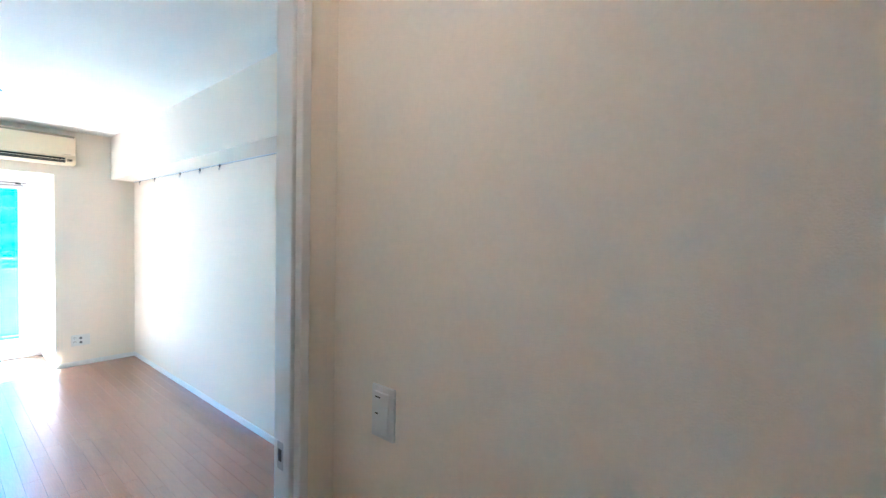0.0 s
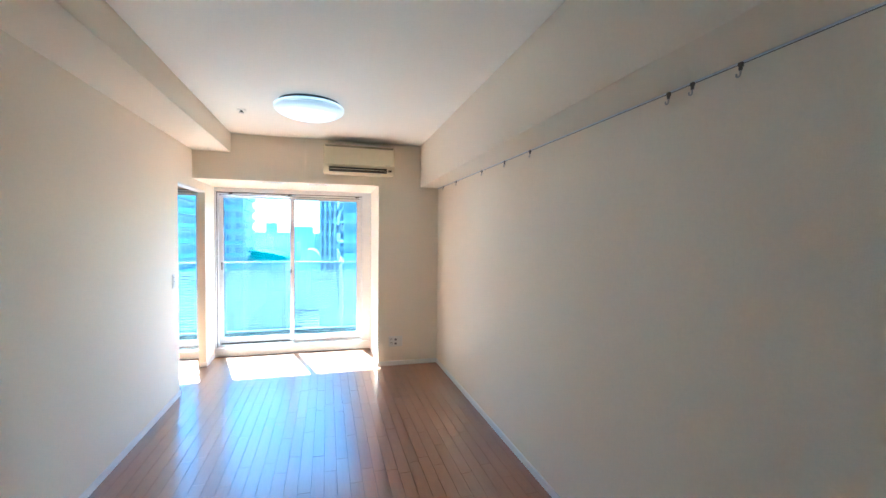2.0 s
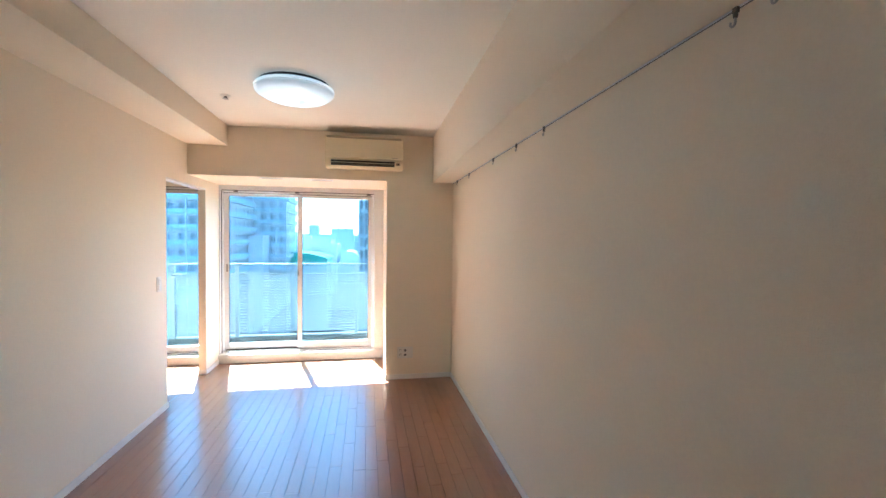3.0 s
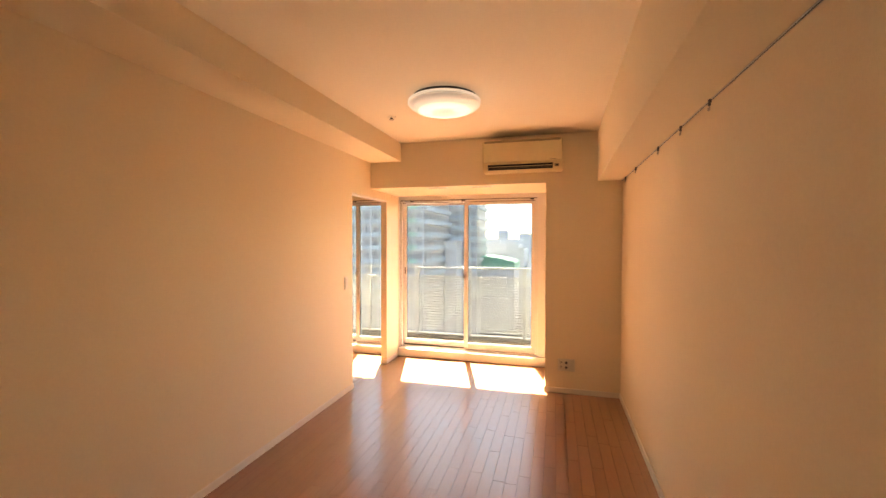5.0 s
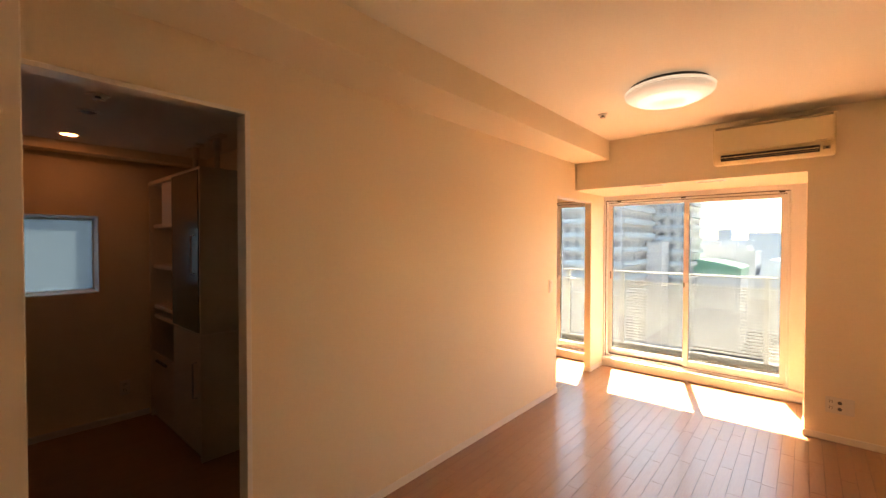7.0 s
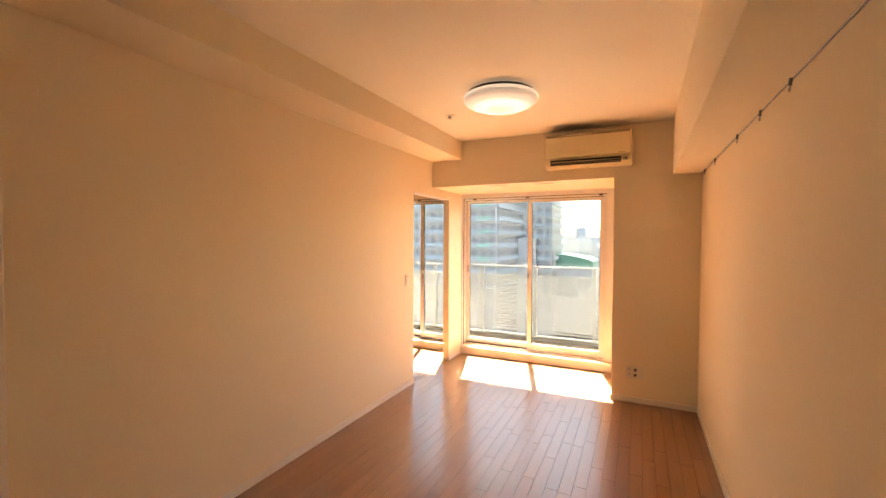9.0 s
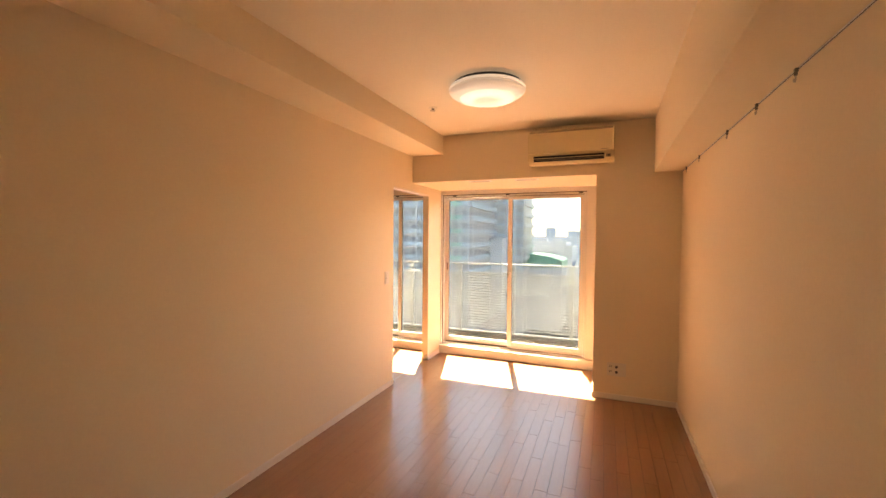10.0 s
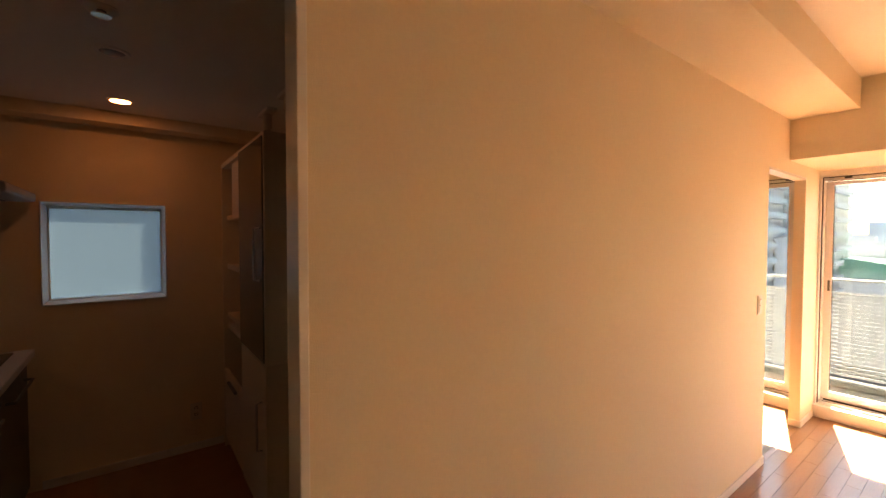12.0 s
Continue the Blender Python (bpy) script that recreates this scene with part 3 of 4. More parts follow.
def wall_outlet(at, turn, label, aerial=False):
    """A wall plate with a pair of sockets, and where there is an aerial a pair of jacks and a blank beside them."""
    o = thing("wall_outlet", at, label, "outlet", turn=turn)
    w = 0.079 if aerial else 0.035
    part("plate", boxes((-w, w, -0.008, 0, -0.06, 0.06), bevel=0.004), PLASTIC, o)
    cols = (-0.049, 0.0, 0.049) if aerial else (0.0,)
    for i, x in enumerate(cols):
        insert = part("insert", boxes((x - 0.021, x + 0.021, -0.0105, -0.008, -0.046, 0.046), bevel=0.0015, seg=1), PLASTIC, o, ("white socket insert", "white aerial insert", "white blank insert")[i])
        for z in (-0.023, 0.023):
            if i == 0:
                part("slot", boxes((x - 0.0095, x - 0.006, -0.0112, -0.0106, z - 0.006, z + 0.006), (x + 0.006, x + 0.0095, -0.0112, -0.0106, z - 0.005, z + 0.005)), BLACK, insert, "dark slots")
                part("earth_tab", boxes((x - 0.012, x + 0.012, -0.0118, -0.0106, z + 0.010, z + 0.0135), bevel=0.0004, seg=1), AC_SHADE, insert, "thin grey tab")
            elif i == 1:
                part("jack", lathe([(0.0, 0.0), (0.0125, 0.0), (0.0125, 0.001), (0.006, 0.0045), (0.0, 0.0045)], 18), DARK_STEEL, insert, "round dark aerial jack", smooth=True).matrix_basis = pose(x, -0.0106, z, 90)
    return o


wall_outlet((1.319, YW, 0.275), 0, "white wall outlet with two sockets and aerial jacks by the window", True)
wall_outlet((KX, 2.66, 0.27), 90, "white wall outlet low on the kitchen wall")


def wall_switch(at, turn, label, w=0.07):
    s = thing("wall_switch", at, label, "switch", turn=turn)
    part("plate", boxes((-w / 2, w / 2, -0.008, 0, -0.06, 0.06), bevel=0.003), PLASTIC, s)
    rocker = part("rocker", boxes((-w / 2 + 0.014, w / 2 - 0.014, -0.0125, -0.008, -0.048, 0.048), bevel=0.002, seg=1), PLASTIC, s)
    part("mark", boxes((-w / 2 + 0.018, -w / 2 + 0.034, -0.0131, -0.0126, 0.034, 0.037)), BLACK, rocker, "thin dark mark")
    part("mark", boxes((-w / 2 + 0.018, -w / 2 + 0.028, -0.0131, -0.0126, -0.004, -0.001)), BLACK, rocker, "thin dark mark")
    return s


wall_switch((0.95, 0.903, 1.087), -90, "white wide rocker switch on the corridor wall", 0.073)
wall_switch((XL, 5.49, 1.063), 90, "white rocker switch near the way to the next room")


def ceiling_slot(x, y):
    v = thing("curtain_box_plate", (x, y, ALC_Z), "flat cream cover plate under the alcove ceiling", "cover plate", "plates under the alcove")
    part("plate", boxes((-0.115, 0.115, -0.03, 0.03, -0.006, 0), bevel=0.002, seg=1), TRIM, v)
    part("slot", boxes((-0.095, 0.095, -0.012, 0.012, -0.0068, -0.0061)), AC_SHADE, v, "narrow grey slot")
    return v


p1 = ceiling_slot(0.0, 6.14)
copy_thing(p1, pose(0.47, 6.16, ALC_Z))


# ---- kitchen ----
def cupboard():
    c = thing("cupboard", (-3.1, 2.83, 0), "tall cream kitchen cupboard with a smoked glass sliding door", "cupboard")
    w, d, h, t, m = 1.18, 0.40, 1.99, 0.02, 0.86
    part("side_panel", boxes((0, t, 0, d, 0, h), bevel=0.0015, seg=1), CABINET, c)
    part("side_panel", boxes((w - t, w, 0, d, 0, m - 0.002), bevel=0.0015, seg=1), CABINET, c)
    part("side_panel", boxes((w - t, w, 0, d, m + 0.002, h), bevel=0.0015, seg=1), CABINET, c)
    part("top", boxes((t, w - t, 0, d, h - 0.03, h), bevel=0.0015, seg=1), CABINET, c)
    part("back", boxes((t, w - t, d - 0.01, d, 0.06, h - 0.03)), CABINET, c)
    part("plinth", boxes((t, w - t, 0.03, 0.05, 0, 0.06)), CABINET, c)
    for z in (0.06, m - 0.02, m + 0.06, 1.26, 1.6):
        part("shelf", boxes((t, w - t, 0.03, d - 0.01, z, z + 0.03), bevel=0.001, seg=1), CABINET, c)
    part("divider", boxes((0.6, 0.62, 0.035, d - 0.012, m + 0.09, h - 0.03)), CABINET, c)
    part("small_door", boxes((0.32, 0.60, 0.012, 0.03, 1.6, 1.95), bevel=0.002, seg=1), LACQUER, c, "pale cupboard flap")
    gd = part("glass_door", boxes((0.62, w - 0.022, -0.006, 0.012, m + 0.012, h - 0.02), bevel=0.002, seg=1), GREY_GLASS, c, "smoked glass sliding door")
    part("handle", tube([(w - 0.08, -0.006, 1.27), (w - 0.08, -0.03, 1.275), (w - 0.08, -0.03, 1.525), (w - 0.08, -0.006, 1.53)], 0.006), STEEL, gd, "steel bar handle", smooth=True)
    ld = part("lower_door", boxes((0.62, w - 0.022, 0.0, 0.018, 0.07, m - 0.01), bevel=0.002, seg=1), CABINET, c)
    part("handle", tube([(w - 0.08, 0, 0.42), (w - 0.08, -0.026, 0.425), (w - 0.08, -0.026, 0.66), (w - 0.08, 0, 0.665)], 0.006), STEEL, ld, "steel bar handle", smooth=True)
    dr = part("drawer_front", boxes((0.03, 0.6, 0.004, 0.022, 0.07, 0.56), bevel=0.002, seg=1), CABINET, c)
    part("handle", boxes((0.2, 0.45, -0.014, 0.004, 0.5, 0.516), bevel=0.003), DARK_STEEL, dr, "dark bar handle")
    return c


cupboard()


def tension_rod(x, y, top):
    r = thing("tension_rod", (x, y, 1.99), "cream tension rod between the cupboard and ceiling", "tension rod", "rods on the cupboard")
    hgt = top - 1.99
    part("pad", boxes((-0.11, 0.11, -0.03, 0.03, hgt - 0.018, hgt), bevel=0.004), CABINET, r)
    part("pole", lathe([(0, 0.01), (0.018, 0.01), (0.018, hgt * 0.55), (0.026, hgt * 0.57), (0.026, hgt - 0.018), (0, hgt - 0.018)], 20), CABINET, r, smooth=True)
    part("foot", boxes((-0.05, 0.05, -0.03, 0.03, 0, 0.01), bevel=0.003), CABINET, r)
    return r


rod = tension_rod(-2.45, 2.98, KZ)
copy_thing(rod, pose(-2.02, 2.98, 1.99))


def kitchen_counter():
    k = thing("kitchen_counter", (-3.02, KY0, 0), "dark fronted kitchen counter under the hood", "kitchen counter")
    part("body", boxes((0, 1.9, 0.01, 0.60, 0.08, 0.82), bevel=0.002, seg=1), COUNTER_DARK, k)
    part("plinth", boxes((0.0, 1.9, 0.05, 0.56, 0, 0.08)), BLACK, k)
    for i in range(3):
        dr = part("door", boxes((0.012 + i * 0.63, 0.012 + i * 0.63 + 0.615, 0.60, 0.62, 0.1, 0.8), bevel=0.003), COUNTER_DARK, k)
        part("handle", tube([(0.1 + i * 0.63, 0.62, 0.72), (0.1 + i * 0.63, 0.655, 0.72), (0.5 + i * 0.63, 0.655, 0.72), (0.5 + i * 0.63, 0.62, 0.72)], 0.007), DARK_STEEL, dr, "dark bar handle", smooth=True)
    return k


kitchen_counter()
wt = thing("worktop", (-3.03, KY0, 0.82), "pale kitchen worktop with a rounded edge", "worktop")
part("slab", boxes((0, 1.92, 0.005, 0.65, 0, 0.04), bevel=0.006), WORKTOP, wt)
hob = thing("hob", (-2.95, KY0 + 0.08, 0.86), "black glass hob on the worktop", "hob")
part("glass_top", boxes((0, 0.56, 0, 0.5, 0, 0.008), bevel=0.003), GREY_GLASS, hob)
for x, y in ((0.16, 0.33), (0.42, 0.33), (0.29, 0.12)):
    part("pan_support", lathe([(0.06, 0.008), (0.075, 0.008), (0.075, 0.026), (0.06, 0.026)], 24, (x, y, 0)), DARK_STEEL, hob, smooth=True)
hood = thing("range_hood", (-3.12, KY0, 1.68), "grey range hood over the hob", "range hood")
part("canopy", boxes((0, 0.7, 0.005, 0.66, 0, 0.05), bevel=0.012), HOOD_METAL, hood)
part("chimney", boxes((0.02, 0.68, 0.005, 0.4, 0.05, KZ - 1.68 - 0.001), bevel=0.004), HOOD_METAL, hood)
part("filter", boxes((0.08, 0.62, 0.1, 0.55, -0.006, 0)), DARK_STEEL, hood, "dark grease filter")

dl = thing("downlight", (-2.735, 2.285, KZ), "small round lit downlight in the kitchen ceiling", "downlight", "kitchen downlights")
part("rim", lathe([(0.048, 0), (0.06, 0), (0.06, -0.004), (0.048, -0.004)], 32), PLASTIC, dl, smooth=True)
part("bulb", lathe([(0, -0.001), (0.048, -0.001), (0.048, -0.0035), (0, -0.006)], 32), DOWNLIGHT_ON, dl, "glowing warm bulb", smooth=True)
dv = thing("ceiling_vent", (-1.985, 2.275, KZ), "round dark vent in the kitchen ceiling", "vent")
part("rim", lathe([(0.044, 0), (0.062, 0), (0.058, -0.006), (0.044, -0.006)], 32), PLASTIC, dv, smooth=True)
part("bowl", lathe([(0, -0.001), (0.044, -0.002), (0.03, -0.008), (0, -0.009)], 32), DARK_STEEL, dv, "dark bowl", smooth=True)
sprinkler((-1.60, 2.26, KZ), "small sensor on the kitchen ceiling", 0.03)


# ---- balcony railing ----
def railing():
    r = thing("balcony_railing", (0, 8.2, 0), "white balcony railing with close horizontal slats", "railing")
    part("top_rail", boxes((-5.9, 4.9, -0.022, 0.022, 1.035, 1.06), bevel=0.005), RAIL_WHITE, r)
    part("mid_rail", boxes((-5.9, 4.9, -0.012, 0.012, 0.893, 0.907), bevel=0.002, seg=1), RAIL_GREY, r)
    post = None
    for k in range(-5, 6):
        x = -0.07 + 0.842 * k
        o = part("post", boxes((-0.026, 0.026, -0.03, 0.03, 0.0, 1.035), bevel=0.003), RAIL_WHITE, r) if post is None else new("post", post)
        post, o.parent, o.location = o.data, r, (x, 0, 0)
    slat = None
    for k in range(22):
        o = part("slat", boxes((-5.9, 4.9, 0.032, 0.044, -0.0115, 0.0115)), RAIL_WHITE, r) if slat is None else new("slat", slat)
        slat, o.parent, o.location = o.data, r, (0, 0, 0.055 + 0.0405 * k)
    return r


railing()
lb = thing("laundry_pole_bracket", (-1.754, 8.165, 0.90), "white laundry pole bracket on the railing post", "bracket", turn=38)
part("arm", boxes((-0.015, 0.015, -0.22, 0, -0.015, 0.015), bevel=0.004), RAIL_WHITE, lb)
part("ring", tube([(0.045 * math.cos(k * math.pi / 8), -0.24 + 0.045 * math.sin(k * math.pi / 8), 0.02) for k in range(17)], 0.012), RAIL_WHITE, lb, "white pole ring", smooth=True)
part("clamp", boxes((-0.035, 0.035, -0.014, 0, -0.05, 0.05), bevel=0.004), RAIL_WHITE, lb)

# ---- the town outside ----
GZ = -24.0
GROUND = material("town_ground", (0.17, 0.165, 0.155), 0.9, vary=0.35, grain=0.4, blot=0.03)
ROAD = material("road_asphalt", (0.07, 0.07, 0.072), 0.85, vary=0.15, grain=2, blot=0.1)
setting("ground", boxes((-3000, 3000, -1000, 5000, GZ - 1, GZ)), GROUND, "grey paved town ground far below", "ground")
setting("road", boxes((-18, -6, 20, 900, GZ, GZ + 0.02)), ROAD, "grey asphalt road between the buildings", "road")
B_WHITE = material("white_tile_facade", (0.726, 0.746, 0.771), 0.7, vary=0.05, grain=1.5, blot=0.1)
B_PANEL = material("pale_blue_balcony_panel", (0.58, 0.74, 0.82), 0.5, vary=0.05, grain=1, blot=0.1)
B_GREEN = material("green_glass_panel", (0.312, 0.696, 0.614), 0.3, vary=0.08, grain=1, blot=0.2)
B_PINK = material("pinkish_tile_facade", (0.689, 0.675, 0.667), 0.75, vary=0.08, grain=1.5, blot=0.1)
B_BEIGE = material("grey_beige_tile_facade", (0.744, 0.738, 0.732), 0.75, vary=0.08, grain=1.5, blot=0.1)
B_GREY = material("grey_tower_facade", (0.60, 0.61, 0.61), 0.7, vary=0.08, grain=1.5, blot=0.1)
# grey that puts shade into the colour of white walls
B_SHADE = material("shade_grey_facade", (0.471, 0.516, 0.553), 0.6, vary=0.06, grain=1, blot=0.1)
B_SLATE = material("slate_grey_facade", (0.38, 0.435, 0.475), 0.7, vary=0.08, grain=1.5, blot=0.1)
B_SLATE_PANEL = material("slate_grey_balcony_panel", (0.48, 0.55, 0.60), 0.6, vary=0.06, grain=1, blot=0.1)
GLASS_DARK = material("tower_glass", (0.083, 0.086, 0.090), 0.3, vary=0.3, grain=1, blot=0.2)
# far window glass paled: the distance haze is put into its colour
GLASS_PALE = material("haze_painted_glass", (0.486, 0.576, 0.630), 0.4, vary=0.1, grain=0.3, blot=0.05)
NET_PALE = material("pale_green_sheet", (0.34, 0.62, 0.50), 0.6, vary=0.12, grain=0.8, blot=0.1)
# pale blue with the haze of distance mixed into the base colour
B_BLUE = material("haze_painted_blue", (0.60, 0.70, 0.77), 0.8, vary=0.04, grain=0.5, blot=0.05)
NET_GREEN = material("green_roof_sheet", (0.119, 0.416, 0.312), 0.6, vary=0.12, grain=0.8, blot=0.1)


def put(name, data, parent, at, turn=0):
    o = new(name, data)
    o.parent = parent
    o.matrix_basis = pose(*at, 0, 0, turn)
    return o


def slab_building(x0, x1, y0, y1, top, label, mat, storey=2.9, low=-12.0, bays=8, side_bays=3, cat="apartment building", fin=None, side_left=False, out=0.9, pmat=None, smat=None, rail=1.0, glass=None, wide=0.22, tall=1.5, balcony=True, name="apartment_building"):
    """A block with balconies and windows on the side that faces the flat and on one end."""
    b = thing(name, ((x0 + x1) / 2, y0, GZ), label, cat)
    pmat, glass = pmat or B_PANEL, glass or GLASS_FAR
    w, d, h = x1 - x0, y1 - y0, top - GZ
    part("wall", boxes((-w / 2, w / 2, 0, d, 0, h)), mat, b)
    part("roof", boxes((-w / 2 - 0.2, w / 2 + 0.2, -0.2, d + 0.2, h, h + 0.6), (-w / 4, w / 4, d * 0.3, d * 0.7, h + 0.6, h + 3)), mat, b)
    bw, sw = w / bays, d / side_bays
    sx = -w / 2 if side_left else w / 2
    # each bay has a wide balcony door and a narrow window beside it
    window = mesh_of("window", boxes((-bw * wide, bw * wide * 0.35, -0.05, 0.05, 0, tall), (bw * wide * 0.75, bw * wide * 1.25, -0.05, 0.05, 0.35, tall * 0.9)), glass)
    swindow = mesh_of("window", boxes((-0.05, 0.05, -sw * 0.24, sw * 0.02, 0, tall), (-0.05, 0.05, sw * 0.12, sw * 0.26, 0.4, tall * 0.9)), glass)
    panel = mesh_of("balcony", boxes((-w / 2, w / 2, -out, 0, -0.18, 0.06)), B_WHITE)
    rails = mesh_of("balcony_rail", boxes((-w / 2, w / 2, -out, 0.1 - out, 0.14, rail)), pmat)
    unit = mesh_of("outdoor_unit", boxes((bw * 0.3, bw * 0.3 + 0.8, -0.4, -0.06, 0.06, 0.75)), B_WHITE)
    e0, e1 = (-out, 0) if side_left else (0, out)
    f0, f1 = (-out, 0.1 - out) if side_left else (out - 0.1, out)
    spanel = mesh_of("balcony", boxes((e0, e1, -out, d, -0.18, 0.06)), B_WHITE)
    srails = mesh_of("balcony_rail", boxes((f0, f1, -out, d, 0.14, rail)), smat or pmat)
    z = h
    while z - storey > low - GZ:
        z -= storey
        if balcony:
            put("balcony", panel, b, (0, 0, z))
            put("balcony", spanel, b, (sx, 0, z))
            put("balcony_rail", rails, b, (0, 0, z)), put("balcony_rail", srails, b, (sx, 0, z))
        for k in range(bays):
            put("window", window, b, (-w / 2 + (k + 0.5) * bw, -0.02, z + 0.5))
            if balcony and k % 2:
                put("outdoor_unit", unit, b, (-w / 2 + (k + 0.5) * bw, 0, z))
        for k in range(side_bays):
            put("window", swindow, b, (sx, (k + 0.5) * sw, z + 0.5))
    if fin:
        fm = mesh_of("pillar", boxes((-0.18, 0.18, -out - 0.12, 0.25 - out, 0, h)), B_WHITE)
        for k in range(0, bays + 1, fin):
            put("pillar", fm, b, (-w / 2 + k * bw, 0, 0))
    return b


A = slab_building(-76, -26.5, 88, 110, 26, "white apartment block with long pale blue balconies", B_PINK, storey=2.95, bays=24, side_bays=7, fin=3, out=0.7, tall=1.75)
gp = mesh_of("glass_panel", boxes((-1.0, 1.6, -0.76, -0.71, 0.1, 1.0)), B_GREEN)
for k, i in ((7, 3), (7, 4), (7, 5), (7, 6), (7, 7), (7, 8), (7, 9), (3, 6), (3, 8)):
    put("glass_panel", gp, A, (-24.75 + (k + 0.5) * 6.19, 0, 50 - (i + 1) * 2.95))
slab_building(-30, -19, 111, 125, 30.2, "grey beige apartment tower with white balcony ends", B_BEIGE, storey=2.85, bays=5, side_bays=4, out=0.7, pmat=B_PANEL, smat=B_WHITE, rail=0.9, tall=1.75)
nb = thing("narrow_block", (-24.5, 104, GZ), "plain white narrow block between the apartment buildings", "building")
part("wall", boxes((-1.7, 1.55, 0, 6, 0, 25.0)), B_WHITE, nb)
part("parapet", boxes((-1.8, 1.65, -0.1, 6.1, 25.0, 25.5)), B_WHITE, nb)
C = slab_building(-1.1, 3.7, 112, 126, 40, "grey office tower with dark window strips", B_GREY, storey=3.2, bays=4, side_bays=3, balcony=False, cat="office tower", glass=GLASS_DARK, wide=0.2, tall=2.3, name="office_tower")
rib = mesh_of("rib", boxes((-0.2, 0.2, -0.4, 0, 0, 64)), B_GREY)
for k in range(5):
    put("rib", rib, C, (-2.4 + k * 4.8 / 4, 0, 0))
slab_building(2.95, 18, 64, 84, 30, "slate grey apartment block with stepped balconies", B_SLATE, storey=2.95, bays=8, side_bays=6, side_left=True, out=0.6, pmat=B_SLATE_PANEL, rail=1.25, low=-4.5)


def plain_building(x0, x1, y0, y1, top, label, mat, cat, rows=3, cols=8, storey=3.5, name="office_building", glass=None):
    b = thing(name, ((x0 + x1) / 2, y0, GZ), label, cat)
    w, d, h = x1 - x0, y1 - y0, top - GZ
    part("wall", boxes((-w / 2, w / 2, 0, d, 0, h)), mat, b)
    part("roof", boxes((-w / 2 - 0.2, w / 2 + 0.2, -0.2, d + 0.2, h, h + 0.5)), mat, b)
    bw = w / cols
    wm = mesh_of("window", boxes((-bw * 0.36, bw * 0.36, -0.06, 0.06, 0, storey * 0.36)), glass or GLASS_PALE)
    for r in range(rows):
        for k in range(cols):
            put("window", wm, b, (-w / 2 + (k + 0.5) * bw, -0.03, h - (r + 0.85) * storey))
    return b


white_block = thing("office_building", (-16, 150, GZ), "low white office building, painted shade grey, with a window strip", "office building")
# white walls painted grey so the front looks shaded; parapet left white
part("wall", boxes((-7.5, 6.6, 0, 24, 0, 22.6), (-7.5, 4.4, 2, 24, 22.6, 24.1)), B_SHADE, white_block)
part("parapet", boxes((-7.7, 6.8, -0.2, 0.15, 22.6, 23.0), (-7.7, 4.6, 1.8, 2.15, 24.1, 24.4)), B_WHITE, white_block)
part("window_strip", boxes((-7.3, 1.8, -0.06, 0.1, 19.9, 20.8)), GLASS_FAR, white_block, "long dark window strip")
part("window_strip", boxes((-7.3, 1.8, -0.06, 0.1, 16.6, 17.5)), GLASS_FAR, white_block, "long dark window strip")
for x in (3.3, 5.0):
    for z in (20.6, 18.9):
        part("window", boxes((x, x + 0.9, -0.06, 0.1, z, z + 0.7)), GLASS_FAR, white_block)
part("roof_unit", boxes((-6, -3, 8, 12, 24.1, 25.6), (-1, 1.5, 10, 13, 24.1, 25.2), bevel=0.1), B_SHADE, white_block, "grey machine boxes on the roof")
# far buildings: their pale walls and windows have the haze painted in
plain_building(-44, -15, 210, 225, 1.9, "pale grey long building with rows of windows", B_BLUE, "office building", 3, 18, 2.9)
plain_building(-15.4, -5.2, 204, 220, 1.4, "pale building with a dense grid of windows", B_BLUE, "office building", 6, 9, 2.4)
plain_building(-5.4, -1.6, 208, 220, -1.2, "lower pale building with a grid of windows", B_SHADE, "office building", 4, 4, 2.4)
plain_building(-73, -61.5, 560, 580, 15.2, "far tower with the haze in its blue colour", B_BLUE, "tower", 6, 5, 3.4, "tower")
plain_building(-45, -17.4, 560, 590, 11.0, "flat-roofed far tower, haze in its blue paint", B_BLUE, "tower", 6, 10, 3.0, "tower")
plain_building(-200, 150, 900, 930, 4, "far row of buildings in a haze-paled colour", B_BLUE, "building", 2, 30, 7, "far_building")
for cx, cy, side in ((-37, 575, -1), (-27, 570, 1)):
    crane = thing("tower_crane", (cx, cy, 11.5), "far pale tower crane on a roof", "crane")
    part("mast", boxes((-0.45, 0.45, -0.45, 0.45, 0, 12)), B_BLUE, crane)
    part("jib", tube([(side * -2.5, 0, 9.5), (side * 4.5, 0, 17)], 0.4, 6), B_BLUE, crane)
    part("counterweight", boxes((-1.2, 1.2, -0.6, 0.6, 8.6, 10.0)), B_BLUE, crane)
gs = thing("green_roof_shed", (-14, 118, GZ), "green sheeted building site between the buildings", "shed")
part("wall", boxes((-5, 4.2, 0, 16, 0, 17.4)), B_WHITE, gs)
bm = bmesh.new()   # sheet that sags along its top edge
cols = [(-5.2 + 9.7 * k / 16, 21.1 - 1.7 * (k / 16) ** 2 + 0.1 * math.sin(k * 1.9)) for k in range(17)]
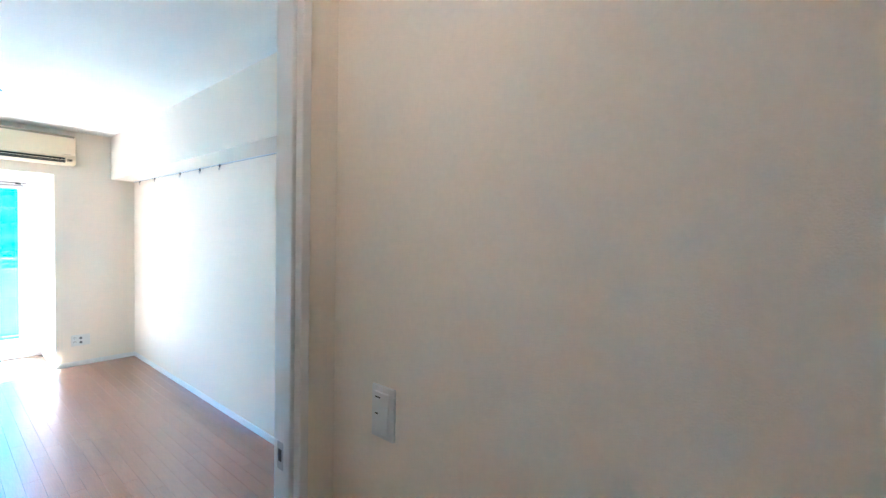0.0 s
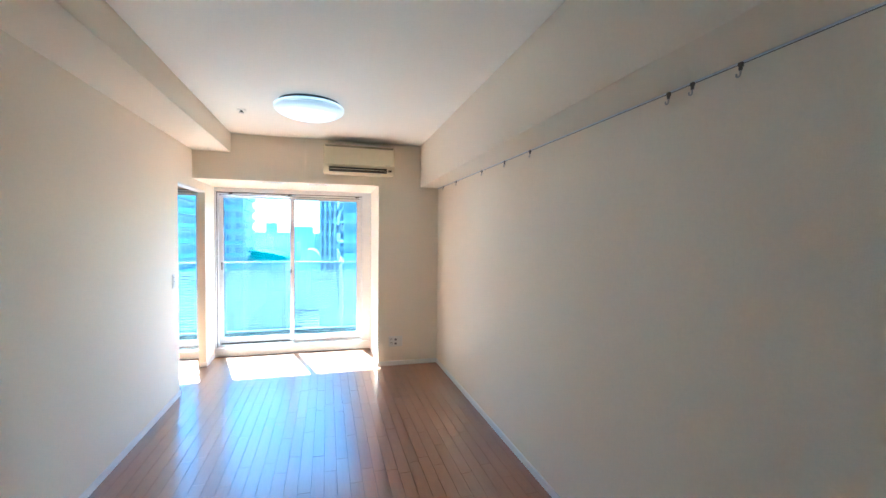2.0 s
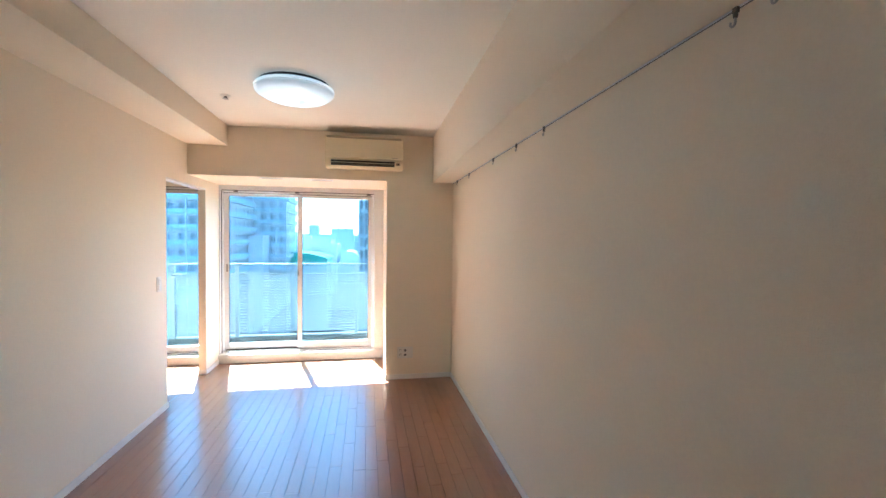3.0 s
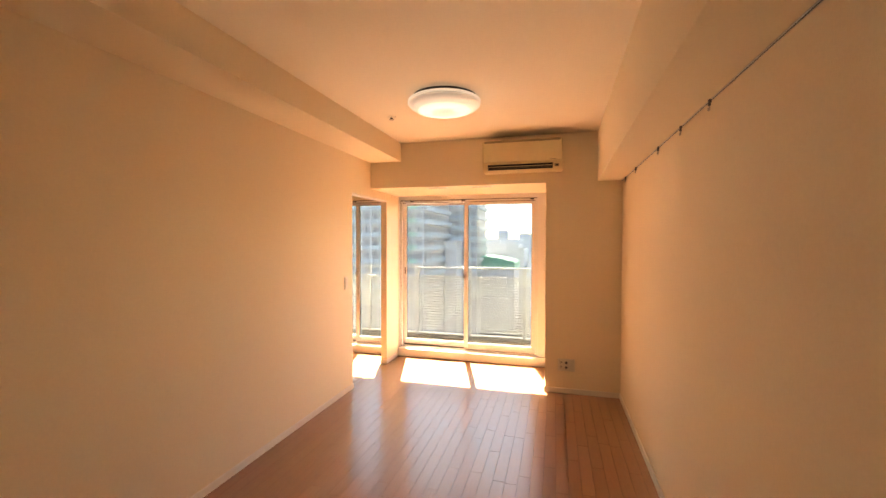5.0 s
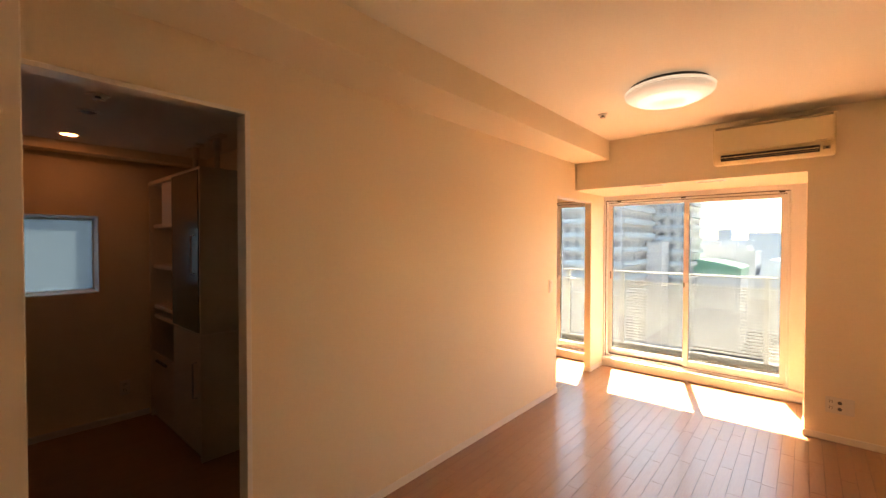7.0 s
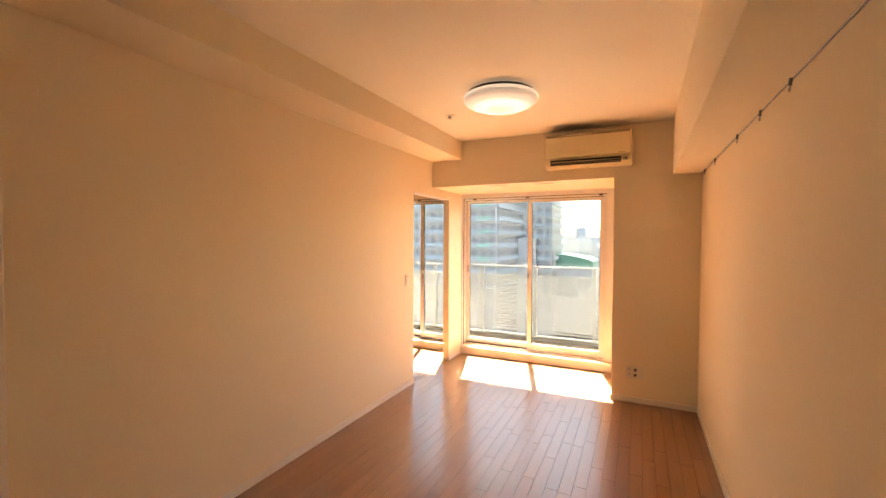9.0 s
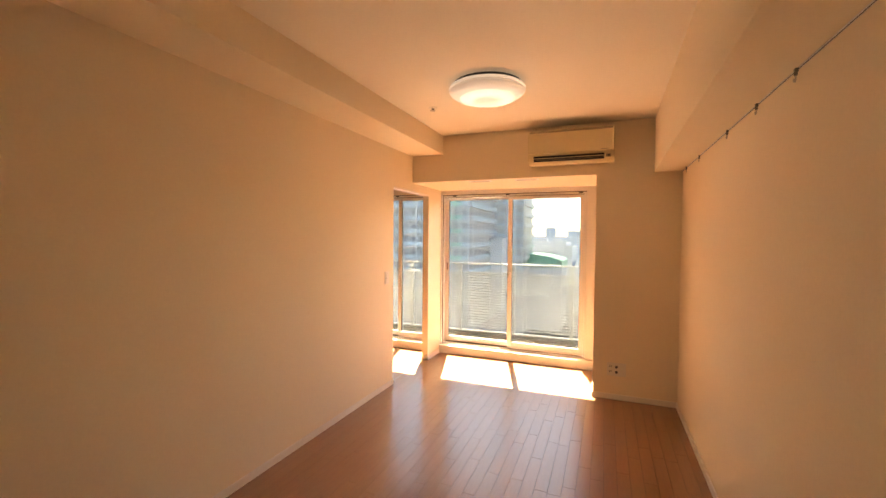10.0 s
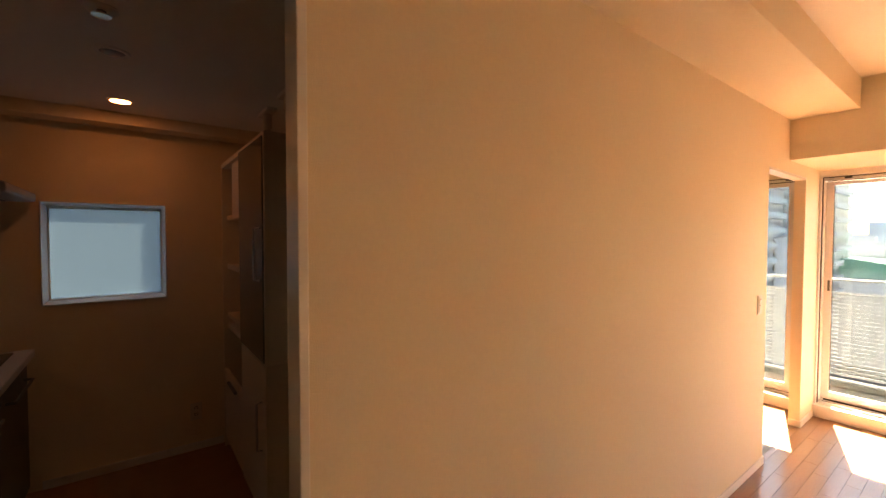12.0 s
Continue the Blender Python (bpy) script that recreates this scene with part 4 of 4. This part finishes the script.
for y0, y1 in ((-0.5, 16.5),):
    a = [[bm.verts.new((x, y, z)) for x, z in [(c[0], 19.0 - 0.3 * math.sin(c[0])) for c in cols]] for y in (y0, y1)]
    b = [[bm.verts.new((x, y, z)) for x, z in cols] for y in (y0, y1)]
    for k in range(16):
        bm.faces.new((a[0][k], a[0][k + 1], b[0][k + 1], b[0][k])), bm.faces.new((b[0][k], b[0][k + 1], b[1][k + 1], b[1][k]))
        bm.faces.new((a[1][k + 1], a[1][k], b[1][k], b[1][k + 1]))
    bm.faces.new((a[0][0], b[0][0], b[1][0], a[1][0])), bm.faces.new((a[0][-1], a[1][-1], b[1][-1], b[0][-1]))
part("roof_sheet", bm, NET_GREEN, gs, "dark green roof sheet")
part("wall_sheet", boxes((-5.1, 4.4, -0.35, 16.3, 17.4, 19.3), bevel=0.1), NET_PALE, gs, "pale green hanging sheet")
hall = thing("arched_hall", (-5.0, 150, GZ), "pale hall with an arched ribbed roof", "hall")
# hall wall also darkened with the shade grey
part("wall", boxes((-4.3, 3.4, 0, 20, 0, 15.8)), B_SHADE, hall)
arc = [(3.4 * math.cos(math.pi * k / 14), 15.8 + 4.6 * math.sin(math.pi * k / 14)) for k in range(15)]
bm = bmesh.new()
front, back = [[bm.verts.new((x, y, z)) for x, z in arc] for y in (-0.2, 20.2)]
for k in range(14):
    bm.faces.new((front[k], front[k + 1], back[k + 1], back[k]))
bm.faces.new(front), bm.faces.new(back[::-1])
bmesh.ops.recalc_face_normals(bm, faces=bm.faces)
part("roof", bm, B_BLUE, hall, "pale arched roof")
for k in range(1, 3):
    q = 1 - k / 3.5
    part("rib", tube([(x * q, -0.25, 15.8 + (z - 15.8) * q) for x, z in arc], 0.1, 6), B_SHADE, hall)
rnd = random.Random(4)
for k in range(26):
    x, y = rnd.uniform(-40, 24), rnd.uniform(34, 105)
    if -22 < x < -2 or (x < -22 and y > 78) or (x > -2 and y > 55):
        continue
    w, d, h = rnd.uniform(6, 11), rnd.uniform(6, 11), rnd.uniform(5, 9)
    hs = thing("low_house", (x, y, GZ), "low pale town house seen through the railing", "house", "low houses below")
    part("wall", boxes((-w / 2, w / 2, 0, d, 0, h)), rnd.choice((B_WHITE, B_BEIGE, B_GREY)), hs)
    part("roof", boxes((-w / 2 - 0.3, w / 2 + 0.3, -0.3, d + 0.3, h, h + 0.4)), rnd.choice((B_GREY, B_BEIGE, B_BLUE)), hs)

# ---- floor boards ----
floor = setting("floor", boxes((XL - T, XR + 0.15, YD - 0.10, YG + 0.12, -0.14, -0.004)), SEAM, "glossy brown wooden strip floor", "floor")
setting("next_room_floor", boxes((NX, XL - T, KY1 + 0.1, YG - 0.03, -0.12, 0)), WOOD_FLOOR, "brown wooden floor of the next room", "floor")


def plank_mesh(length, width=0.0748):
    g, ch = 0.0004, 0.0007
    bm = bmesh.new()
    rows = []
    for inset, z in ((g, -0.010), (g, -0.0016), (g + ch, 0.0)):
        rows.append([bm.verts.new((x, y, z)) for x, y in ((inset, inset), (width - inset, inset), (width - inset, length - inset), (inset, length - inset))])
    for a, b in zip(rows, rows[1:]):
        for k in range(4):
            bm.faces.new((a[k], a[(k + 1) % 4], b[(k + 1) % 4], b[k]))
    bm.faces.new(rows[-1])
    return bm


PW = 0.0748
plank_data = {}
rest = bmesh.new()
rnd = random.Random(11)
col = 0
x = XL - T
while x < XR - 0.001:
    y = YD - 0.10 - rnd.random() * 0.5
    width = min(PW, XR - x)
    while y < 6.84:
        length = rnd.choice((0.455, 0.606, 0.606, 0.758))
        a0, a1 = max(y, YD - 0.10), min(y + length, 6.842)
        y += length
        if a1 - a0 < 0.02:
            continue
        if a0 >= 2.35:
            key = (round(a1 - a0, 3), round(width, 3))
            if key not in plank_data:
                plank_data[key] = mesh_of("plank", plank_mesh(*key), WOOD_FLOOR)
            o = new("plank", plank_data[key])
            o.parent, o.location = floor, (x, a0, 0)
        else:
            piece = plank_mesh(a1 - a0, width)
            off = len(rest.verts)
            vs = [rest.verts.new(v.co + Vector((x, a0, 0))) for v in piece.verts]
            piece.verts.index_update()
            for f in piece.faces:
                rest.faces.new([vs[v.index] for v in f.verts])
            piece.free()
    x += PW
near = part("plank_rest", rest, WOOD_FLOOR, floor)
tagged(near, kind="stuff")
